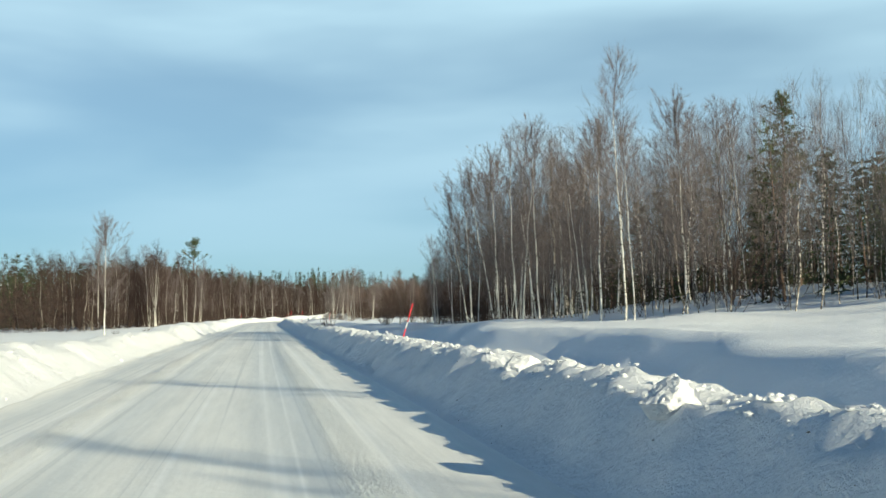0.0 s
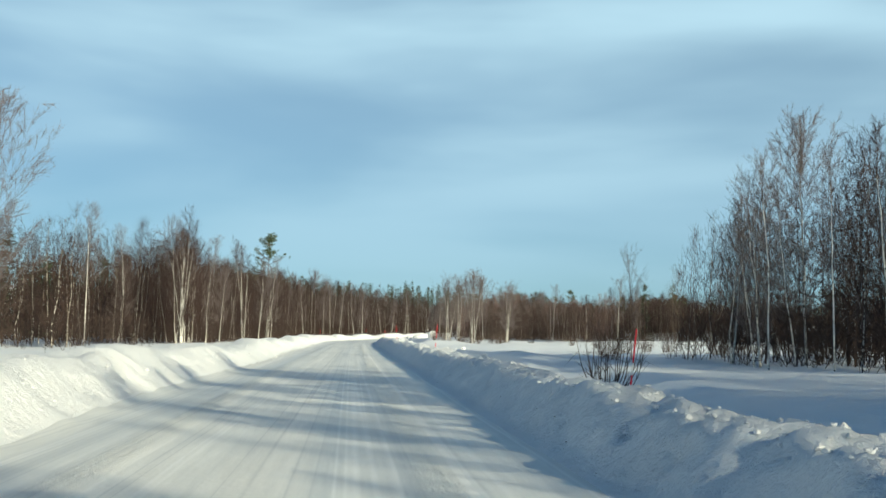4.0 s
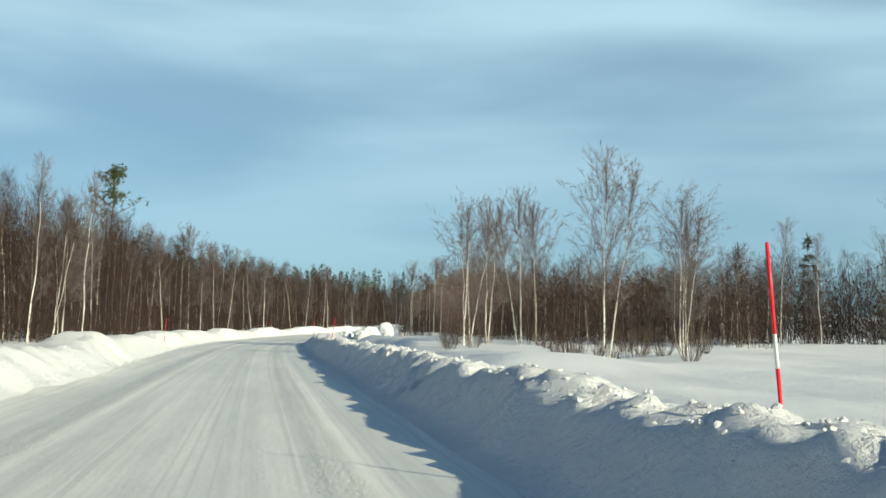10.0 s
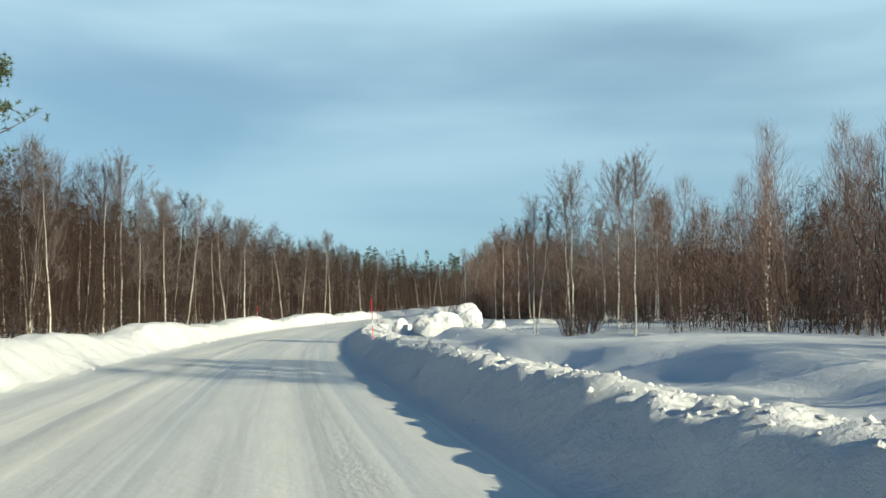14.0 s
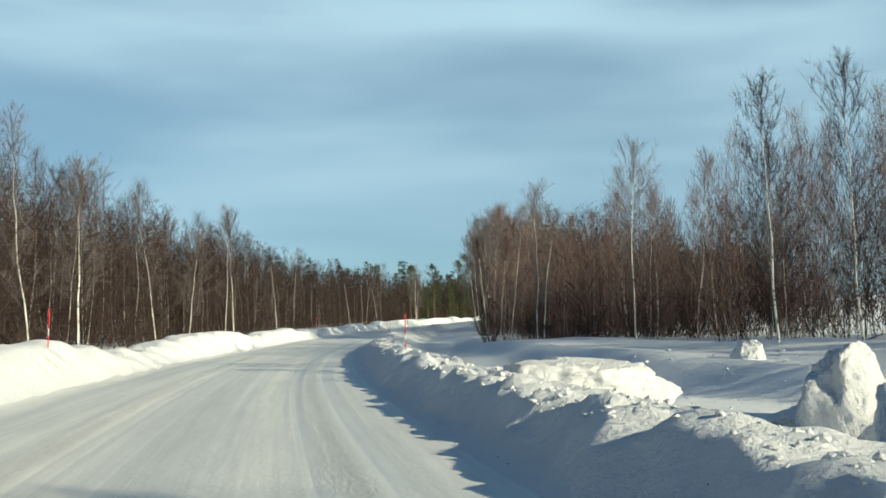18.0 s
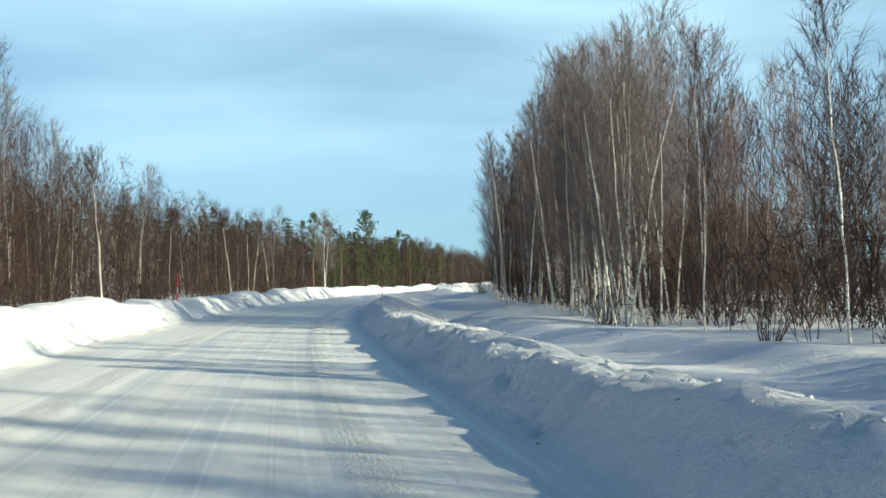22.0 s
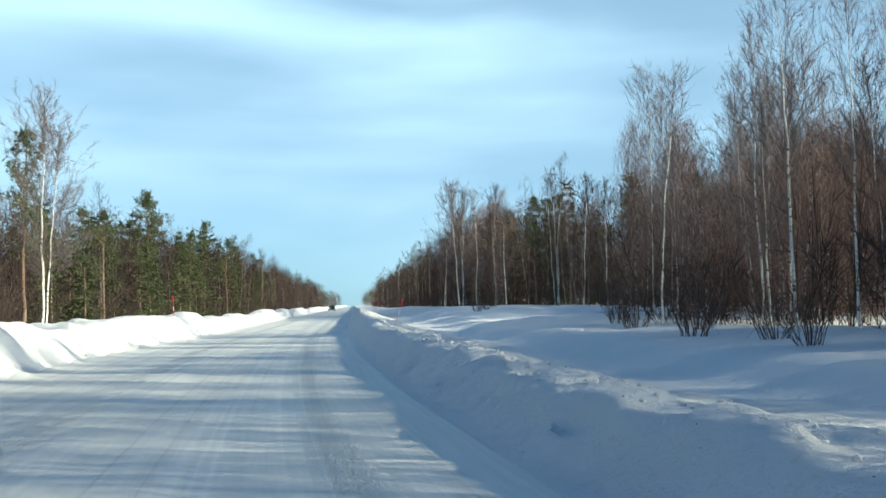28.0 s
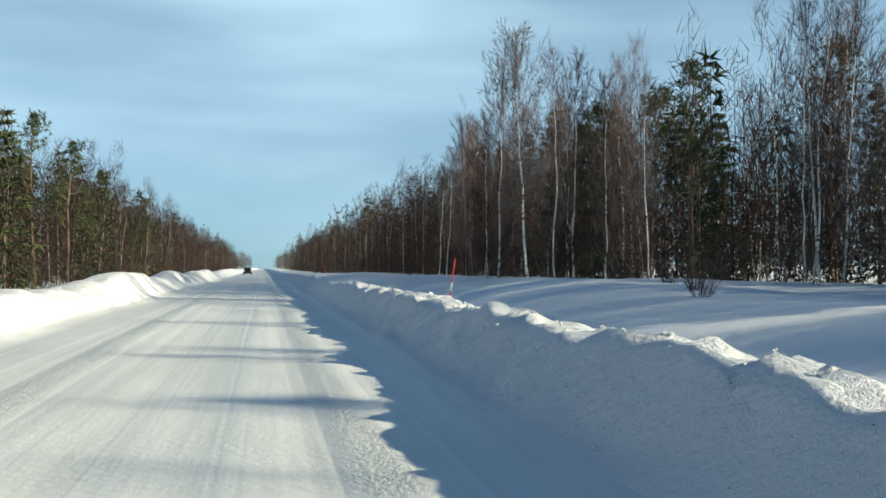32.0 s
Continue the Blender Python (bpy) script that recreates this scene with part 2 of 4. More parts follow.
M_TWIG = mat_twig("birch_twig", (0.028, 0.018, 0.016), (0.068, 0.044, 0.039))
M_TWIG_GREY = mat_twig("birch_twig_grey", (0.100, 0.083, 0.080), (0.225, 0.188, 0.182))
# M_TWIG lightened about fourfold, to brighten twigs seen from their shaded side
M_TWIG_LIT = mat_twig("birch_twig_lit", (0.120, 0.078, 0.066), (0.260, 0.175, 0.150))
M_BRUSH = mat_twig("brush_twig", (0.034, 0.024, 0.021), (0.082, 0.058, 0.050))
M_PINEBARK = mat_bark("pine_bark", (0.19, 0.12, 0.085), (0.06, 0.04, 0.03), 0.45)
M_NEEDLE = mat_twig("pine_needles", (0.035, 0.055, 0.024), (0.125, 0.145, 0.062))
M_SPRUCE = mat_twig("spruce_needles", (0.030, 0.048, 0.024), (0.115, 0.130, 0.058))
M_FIR = mat_twig("far_conifer_needles", (0.020, 0.036, 0.020), (0.070, 0.088, 0.045))
M_RED = mat_paint("red_pole", (0.80, 0.03, 0.045), 0.35)
M_WHITE = mat_paint("white_band", (0.82, 0.82, 0.82), 0.35)

# ---- the line of the road ----
HEAD_S = np.array([-400, -40, 0, 90.5, 180.3, 217.5, 254.6, 292.0, 329.7, 367.3, 405.0, 442.5, 480.1, 505.0, 530.0, 1800.0])
HEAD_A = np.array([0.12, 0.12, 0.12, -0.14, -0.9, -2.13, -5.36, -9.43, -14.73, -18.47, -22.94, -28.82, -31.55, -31.75, -31.75, -31.75])
RISE_S = np.array([-400, -40, 0, 90.5, 195.2, 284.5, 359.8, 420.0, 480.1, 540.0, 600.0, 1800.0])
RISE_Z = np.array([0, 0, 0, 0, 0.06, -0.05, 0.49, 1.39, 2.61, 3.83, 5.05, 29.6])


def glide(x, kx, kv):
    """A smooth curve through the knots kx, kv."""
    m = np.gradient(kv, kx)
    m[[0, -1]] = (kv[1] - kv[0]) / (kx[1] - kx[0]), (kv[-1] - kv[-2]) / (kx[-1] - kx[-2])
    i = np.clip(np.searchsorted(kx, x, side="right") - 1, 0, len(kx) - 2)
    h = kx[i + 1] - kx[i]
    u = (x - kx[i]) / h
    return ((2 * u**3 - 3 * u**2 + 1) * kv[i] + (u**3 - 2 * u**2 + u) * h * m[i]
            + (-2 * u**3 + 3 * u**2) * kv[i + 1] + (u**3 - u**2) * h * m[i + 1])


LINE_S = np.arange(-400, 1800.01, 0.5)
_h = np.radians(glide(LINE_S, HEAD_S, HEAD_A))
LINE_X = np.concatenate([[0], np.cumsum(-(np.sin(_h[1:]) + np.sin(_h[:-1])) * 0.25)])
LINE_Y = np.concatenate([[0], np.cumsum((np.cos(_h[1:]) + np.cos(_h[:-1])) * 0.25)])
LINE_X -= np.interp(0, LINE_S, LINE_X)
LINE_Y -= np.interp(0, LINE_S, LINE_Y)


def place(s, u):
    """World x, y of a spot s metres along the road and u metres to the right of the driving line."""
    s, u = np.asarray(s, float), np.asarray(u, float)
    h = np.interp(s, LINE_S, _h)
    return np.interp(s, LINE_S, LINE_X) + u * np.cos(h), np.interp(s, LINE_S, LINE_Y) + u * np.sin(h)


def rise(s):
    return glide(np.asarray(s, float), RISE_S, RISE_Z)


def lattice(i, j, seed):
    n = (i.astype(np.int64) * 374761393 + j.astype(np.int64) * 668265263 + seed * 982451653) & 0x7FFFFFFF
    n = ((n ^ (n >> 13)) * 1274126177) & 0x7FFFFFFF
    n = ((n ^ (n >> 16)) * 69069) & 0x7FFFFFFF
    return (n % 100003) / 100003.0


def bumps(x, y, seed=0):
    """Smooth value noise from -1 to 1."""
    x, y = np.broadcast_arrays(np.asarray(x, float), np.asarray(y, float))
    i, j = np.floor(x), np.floor(y)
    fx, fy = x - i, y - j
    fx, fy = fx * fx * (3 - 2 * fx), fy * fy * (3 - 2 * fy)
    a, b = lattice(i, j, seed), lattice(i + 1, j, seed)
    c, d = lattice(i, j + 1, seed), lattice(i + 1, j + 1, seed)
    return (a + (b - a) * fx + (c - a + (a - b - c + d) * fx) * fy) * 2 - 1


def step(a, b, x):
    t = np.clip((x - a) / (b - a), 0, 1)
    return t * t * (3 - 2 * t)


ROAD_R = 2.35                                        # right edge of the cleared road


def road_left(s):
    return np.interp(s, [-100, 190, 225, 300, 420, 450, 480, 1800], [4.1, 4.1, 5.0, 4.9, 4.9, 5.4, 4.8, 4.6]) + 0.18 * bumps(s / 9.0, 0, 5)


def crest_right(s):
    k = np.interp(s, [-100, 0, 90, 160, 210, 255, 275, 300, 360, 430, 462, 478, 520, 1800],
                  [0.74, 0.74, 0.72, 0.83, 0.74, 0.62, 0.55, 0.66, 0.62, 0.60, 0.60, 0.78, 0.80, 0.8])
    return k * (1 + 0.09 * bumps(s / 3.7, 0, 1) + 0.05 * bumps(s / 1.1, 0, 2))


def crest_left(s):
    k = np.interp(s, [-100, 0, 60, 200, 260, 330, 470, 500, 1800], [0.62, 0.62, 0.78, 0.80, 0.9, 0.95, 1.0, 0.9, 0.9])
    return k * (1 + 0.30 * bumps(s / 6.3, 0, 3) + 0.09 * bumps(s / 1.7, 0, 4))


def field(s, u):
    """Height of the open snow beside the road."""
    z = 0.12 + 0.22 * bumps(s / 17.0, u / 13.0, 11) + 0.17 * bumps(s / 6.0, u / 4.0, 12) + 0.03 * bumps(s / 1.7, u / 1.3, 13)
    z = z - 0.25 * step(0, 8, -u)
    hill = step(14, 34, u) * step(-40, 10, s) * (1 - step(60, 95, s))
    z = z + 1.9 * hill + step(60, 260, np.abs(u)) * np.where(u < 0, 12.0, 6.0)
    z = z + 0.65 * step(470, 512, s) * (1 - step(620, 700, s)) * step(7, 14, u)
    z = z + 7.0 * step(26, 90, -u) * step(300, 390, s) * (1 - step(640, 760, s))
    # the ploughed-out verge ends in a low step whose face turns to the road
    edge_u = 8.6 + 1.6 * bumps(s / 13.0, 0, 31) + 0.5 * bumps(s / 3.5, 0, 32)
    lift = np.interp(s, [-60, 0, 60, 85, 130, 145, 212, 232, 300, 330, 440, 470, 480, 1800], [0.8, 0.8, 0.75, 0.3, 0.22, 0.12, 0.10, 0.60, 0.55, 0.3, 0.3, 0.35, 0.1, 0.1])
    z = z + lift * step(-0.8, 0.9, u - edge_u) - 0.15 * step(4.5, 6.0, u) * (1 - step(-0.8, 0.9, u - edge_u))
    mound = np.exp(-((s - 189) / 6.0) ** 2 - ((u - 10.5) / 3.2) ** 2) * 0.45
    graded = 0.45 * step(100, 116, s) * (1 - step(136, 148, s)) * np.exp(-((u - 6.2) / 3.2) ** 2)
    return z + mound + graded


def surface(s, u):
    """Height over the road's level at any s, u near the road."""
    s, u = np.broadcast_arrays(np.asarray(s, float), np.asarray(u, float))
    e = road_left(s)
    f = field(s, u)
    road = 0.012 * bumps(s / 2.0, u / 0.35, 21) - 0.012 * np.exp(-((np.abs(u + 0.55) - 0.8) / 0.22) ** 2)
    # right bank: a steep cut face, a lumpy crest and a slope down to the field
    r = u - ROAD_R - 0.08 * bumps(s / 2.6, 0, 6) - 0.06 * bumps(s / 0.8, u / 0.9, 7)
    hb = crest_right(s)
    chunk = np.interp(s, [0, 85, 105, 215, 260, 300, 460, 480, 600], [1, 1.1, 1.25, 1.1, 0.8, 1.2, 0.8, 1.25, 1.25])
    gouge = 0.03 * bumps(s / 1.1, u / 0.7, 8) + 0.05 * bumps(s / 0.45, u / 0.33, 52) + chunk * (0.08 * (0.35 - np.abs(bumps(s / 0.55, u / 0.38, 41))) + 0.06 * bumps(s / 0.36, u / 0.24, 9)) - 0.15 * step(0.42, 0.66, bumps(s / 0.45, u / 0.5, 10)) * step(-0.25, 0.4, bumps(s / 9.0, u / 3.0, 33)) * (1 - step(0.75, 1.05, r))
    up = hb * (0.16 * step(-0.3, 0.5, r) + 0.84 * step(0.15, 1.1, r)) + gouge * step(0.1, 0.5, r)
    rough = np.interp(s, [0, 300, 330, 440, 470, 480, 600], [1, 1, 0.55, 0.5, 0.5, 0.9, 0.9])
    clod = (0.07 * np.maximum(bumps(s / 0.6, u / 0.45, 14), 0) + 0.09 * np.maximum(bumps(s / 0.27, u / 0.24, 15), 0)) * rough
    up = up + clod * step(0.65, 1.05, r) * (1 - step(1.9, 3.0, r))
    top = up * (1 - 0.14 * step(1.2, 2.0, r))
    k = step(1.7, 4.1, r)
    right = top * (1 - k) + f * k
    # left bank: smoother, scalloped where the plough blade has bitten into it
    c = -u - e - 0.10 * bumps(s / 1.3, 0, 16)
    scal = step(375, 392, s) * (1 - step(470, 480, s)) + 0.35 * step(285, 330, s) * (1 - step(375, 392, s)) + 0.12
    bite = (np.sin(s * 2 * np.pi / 3.3 + 1.6 * bumps(s / 7.0, 0, 17) + 1.1 * c) * 0.5 + 0.5) ** 2
    c = c - 0.5 * scal * bite
    hl = crest_left(s)
    upl = hl * step(-0.2, 1.45, c) + (0.07 * bumps(s / 0.8, u / 0.6, 18) + 0.05 * (0.3 - np.abs(bumps(s / 0.42, u / 0.34, 19)))) * step(0.2, 0.7, c) * (1 - step(2.2, 3.2, c))
    kl = step(2.0, 4.4, c)
    left = upl * (1 - kl) + f * kl
    z = np.where(u > ROAD_R - 0.6, np.where(r > -0.3, right, road), np.where(c > -0.2, left, road))
    return z


def mesh_of(name, verts, faces, mats=(), index=None, smooth=False):
    """A mesh from numpy arrays; all the faces have the same number of corners."""
    verts, faces = np.asarray(verts, np.float32), np.asarray(faces, np.int32)
    me = bpy.data.meshes.new(name)
    n, k = faces.shape
    me.vertices.add(len(verts))
    me.vertices.foreach_set("co", verts.ravel())
    me.loops.add(n * k)
    me.loops.foreach_set("vertex_index", faces.ravel())
    me.polygons.add(n)
    me.polygons.foreach_set("loop_start", np.arange(0, n * k, k, dtype=np.int32))
    for m in mats:
        me.materials.append(m)
    if index is not None:
        me.polygons.foreach_set("material_index", np.asarray(index, np.int32))
    me.polygons.foreach_set("use_smooth", np.full(n, smooth))
    me.update(calc_edges=True)
    return me


def grid_faces(rows, cols):
    a = (np.arange(rows - 1)[:, None] * cols + np.arange(cols - 1)[None, :]).ravel()
    return np.stack([a, a + 1, a + cols + 1, a + cols], 1)


def strip(name, s, cols, mat):
    """A sheet over the stations s and the columns cols(s) -> array (rows, columns) of u."""
    u = cols(s)
    ss = np.broadcast_to(s[:, None], u.shape)
    z = surface(ss, u) + rise(ss)
    x, y = place(ss, u)
    me = mesh_of(name, np.stack([x, y, z], -1).reshape(-1, 3), grid_faces(*u.shape), [mat], smooth=True)
    uv = me.uv_layers.new(name="UVMap")
    loops = np.empty(len(me.loops), np.int32)
    me.loops.foreach_get("vertex_index", loops)
    uv.data.foreach_set("uv", np.stack([u, ss], -1).reshape(-1, 2)[loops].astype(np.float32).ravel())
    return new(name, me)


NEAR_S = np.concatenate([np.arange(-30, -4, 0.5), np.arange(-4, 300, 0.19), np.arange(300, 525, 0.28)])
STATIONS = np.concatenate([np.arange(-200, -30, 6.0), NEAR_S, 525 + 1.5 * np.arange(0, 60), 616 + 12.0 * np.arange(0, 98)])

road = strip("road", STATIONS, lambda s: -road_left(s)[:, None] - 0.1 + (ROAD_R + 0.1 + road_left(s))[:, None] * np.linspace(0, 1, 26)[None, :], M_ROAD)
tagged(road, "two-lane country road of packed, streaked white snow", "road", kind="structure")
bank_r = strip("snow_bank", STATIONS, lambda s: np.full((len(s), 1), ROAD_R) + np.concatenate([np.linspace(0, 2.9, 27), np.linspace(3.1, 4.6, 6)])[None, :], M_BANK)
tagged(bank_r, "steep ploughed snow bank with a lumpy crest along the road", "snow bank", kind="structure")
bank_l = strip("snow_bank", STATIONS, lambda s: -road_left(s)[:, None] - 0.1 - np.concatenate([np.linspace(0, 2.8, 22), np.linspace(3.1, 5.0, 6)])[None, :], M_BANK)
tagged(bank_l, "sunlit rounded snow bank, scalloped by the plough", "snow bank", kind="structure")


def ground_cols():
    right = np.concatenate([np.arange(6.2, 16, 0.5), np.arange(16, 40, 1.2), 40 * 1.13 ** np.arange(0, 18)])
    left = np.concatenate([np.arange(8.4, 16, 0.6), np.arange(16, 40, 1.5), 40 * 1.13 ** np.arange(0, 18)])
    return np.concatenate([-left[::-1], [-4.0, 0.0, 2.0], right])


def make_ground():
    s = np.concatenate([np.arange(-200, -30, 6.0), np.arange(-30, 560, 1.0), np.arange(560, 700, 4.0), np.arange(700, 1800, 14.0)])
    c = ground_cols()
    u = np.broadcast_to(c[None, :], (len(s), len(c)))
    ss = np.broadcast_to(s[:, None], u.shape)
    under = (u > -6) & (u < 4)
    z = np.where(under, -0.4, np.where(u < 0, np.minimum(surface(ss, u), field(ss, u) + 9), surface(ss, u))) + rise(ss) - np.where(np.abs(u) < 12, 0.05, 0.0)
    x, y = place(ss, u)
    me = mesh_of("ground", np.stack([x, y, z], -1).reshape(-1, 3), grid_faces(*u.shape), [M_FIELD], smooth=True)
    return tagged(new("ground", me), "snow-covered open ground with soft drifts", "ground", kind="structure")


make_ground()


def ground_z(s, u):
    return float(surface(s, u) + rise(s))


def spot(s, u, sink=0.0):
    x, y = place(s, u)
    return float(x), float(y), ground_z(s, u) - sink

# ---- trees ----
def tube(pts, radii, sides):
    """Vertices and triangles of a tapering tube through pts."""
    pts, radii = np.asarray(pts, float), np.asarray(radii, float)
    d = np.gradient(pts, axis=0)
    d /= np.linalg.norm(d, axis=1, keepdims=True) + 1e-9
    ref = np.where(np.abs(d[:, 2:3]) > 0.9, [[1.0, 0, 0]], [[0, 0, 1.0]])
    a = np.cross(d, ref)
    a /= np.linalg.norm(a, axis=1, keepdims=True) + 1e-9
    b = np.cross(d, a)
    ang = np.arange(sides) * 2 * np.pi / sides
    ring = a[:, None, :] * np.cos(ang)[None, :, None] + b[:, None, :] * np.sin(ang)[None, :, None]
    v = (pts[:, None, :] + ring * radii[:, None, None]).reshape(-1, 3)
    i = np.arange(len(pts) - 1)[:, None] * sides
    j, k = np.arange(sides)[None, :], (np.arange(sides)[None, :] + 1) % sides
    q = np.stack([i + j, i + k, i + sides + k, i + sides + j], -1).reshape(-1, 4)
    return v, np.concatenate([q[:, [0, 1, 2]], q[:, [0, 2, 3]]])


def join(pieces):
    vs, fs, n = [], [], 0
    for v, f in pieces:
        vs.append(v)
        fs.append(f + n)
        n += len(v)
    return np.concatenate(vs), np.concatenate(fs)


def slivers(p, d, length, width, rng):
    """Thin pointed twigs: one triangle each, from p along d."""
    n = len(p)
    side = np.cross(d, rng.normal(size=(n, 3)))
    side /= np.linalg.norm(side, axis=1, keepdims=True) + 1e-9
    w = side * (np.asarray(width) * 0.5 * np.ones(n))[:, None]
    v = np.stack([p - w, p + w, p + d * (np.asarray(length) * np.ones(n))[:, None]], 1).reshape(-1, 3)
    return v, np.arange(3 * n).reshape(-1, 3)


def unit(v):
    return v / (np.linalg.norm(v, axis=-1, keepdims=True) + 1e-9)


def birch_shape(rng, H, boughs, twigs, sides=6, stems=1, spread=0.13, lean=0.05, low=0.32, width=0.013, droop=0.0, long=1.0):
    """Trunk, branch and twig arrays of a bare birch of height H with one or more stems.

    Steep boughs carry side shoots, the shoots carry a haze of fine twigs; droop bends their ends down."""
    trunk, branch, twig = [], [], []
    up = np.array([0, 0, 1.0])
    for k in range(stems):
        h = H * (1.0 if k == 0 else rng.uniform(0.72, 0.97))
        base = np.array([0.0, 0, 0]) if k == 0 else np.append(rng.normal(0, 0.22, 2), 0)
        az = rng.uniform(0, 2 * np.pi)
        tilt = lean * rng.uniform(0.4, 1.3) * (1 if k == 0 else 2.2)
        t = np.linspace(0, 1, 13)
        wob = np.cumsum(rng.normal(0, 0.009, (len(t), 2)), 0) * h * 0.5
        pts = np.zeros((len(t), 3))
        pts[:, 0] = base[0] + np.cos(az) * tilt * h * t ** 1.2 + wob[:, 0]
        pts[:, 1] = base[1] + np.sin(az) * tilt * h * t ** 1.2 + wob[:, 1]
        pts[:, 2] = h * t - 0.35 * (1 - t)
        r0 = (0.0058 if spread > 0.15 else 0.0046) * h * rng.uniform(0.85, 1.15)
        rad = np.maximum(r0 * (1 - t) ** 0.85, 0.005)
        rad[0] *= 1.25
        cut = 10
        trunk.append(tube(pts[: cut + 1], rad[: cut + 1], sides))
        branch.append(tube(pts[cut:], rad[cut:], 3))
        m = boughs if k == 0 else int(boughs * 0.7)
        at = low + (0.97 - low) * (np.arange(m) + rng.uniform(0, 1, m)) / m
        rel = (at - low) / (1 - low)
        pos = np.stack([np.interp(at, t, pts[:, a]) for a in range(3)], 1)
        phi = np.arange(m) * 2.4 + rng.uniform(-0.7, 0.7, m)
        L = h * spread * (0.30 + 1.30 * np.sin(np.pi * np.clip(rel * 0.86 + 0.14, 0, 1)) ** 0.9) * rng.uniform(0.65, 1.2, m)
        elev = np.radians(rng.uniform(34, 58, m) + 18 * rel - 14 * droop * (1 - rel) + (7 if spread > 0.2 else 0))
        out = np.stack([np.cos(phi), np.sin(phi), phi * 0], 1)
        d0 = out * np.cos(elev)[:, None] + up * np.sin(elev)[:, None]
        d1 = unit(d0 + up * (0.35 * (1 - droop) - 0.75 * droop) * rng.uniform(0.4, 1.4, (m, 1)) + rng.normal(0, 0.13, (m, 3)))
        p1 = pos + d0 * (L * 0.55)[:, None]
        p2 = p1 + d1 * (L * 0.55)[:, None]
        thick = np.maximum(np.interp(at, t, rad) * 0.24, 0.006)
        for turn in (0, 1):
            branch.append(slivers(pos, d0, L * 0.70, thick * 2, rng))
        branch.append(slivers(p1 - d0 * (L * 0.06)[:, None], d1, L * 0.58, thick * 1.2, rng))
        # side shoots along every bough
        per = 7
        n2 = m * per
        j = np.repeat(np.arange(m), per)
        w = ((np.tile(np.arange(per), m) + rng.uniform(0, 1, n2)) / per * 0.80 + 0.12)[:, None]
        p = np.where(w < 0.5, pos[j] + (p1[j] - pos[j]) * w * 2, p1[j] + (p2[j] - p1[j]) * (w * 2 - 1))
        d = unit(np.where(w < 0.5, d0[j], d1[j]) * 0.75 + out[j] * 0.1 + rng.normal(0, 0.34, (n2, 3)) + up * (0.28 - 0.55 * droop))
        ln = (0.30 * L[j] * (1.25 - w[:, 0]) + 0.22 + 0.012 * h) * rng.uniform(0.6, 1.2, n2)
        twig.append(slivers(p, d, ln, width * 1.2, rng))
        # fine twigs off the shoots, and a brush of them along the leader
        n3 = twigs if k == 0 else int(twigs * 0.7)
        i = rng.integers(0, n2, n3)
        q = p[i] + d[i] * (ln[i] * rng.uniform(0.1, 1.0, n3))[:, None]
        d3 = unit(d[i] * 0.75 + rng.normal(0, 0.45, (n3, 3)) + up * (0.30 - 0.85 * droop))
        twig.append(slivers(q, d3, rng.uniform(0.4, 1.0, n3) * (0.42 + 0.060 * h) * long * (1.12 - 0.72 * rel[j[i]]), width, rng))
        n4 = int(twigs * 0.05)
        f = rng.uniform(0.80, 1.0, n4)
        q = np.stack([np.interp(f, t, pts[:, a]) for a in range(3)], 1)
        d4 = unit(rng.normal(0, 0.36, (n4, 3)) + up * 0.9)
        twig.append(slivers(q, d4, rng.uniform(0.3, 0.9, n4) * (1.15 - f) * 2.4 + 0.12, width, rng))
    return join(trunk), join(branch), join(twig)


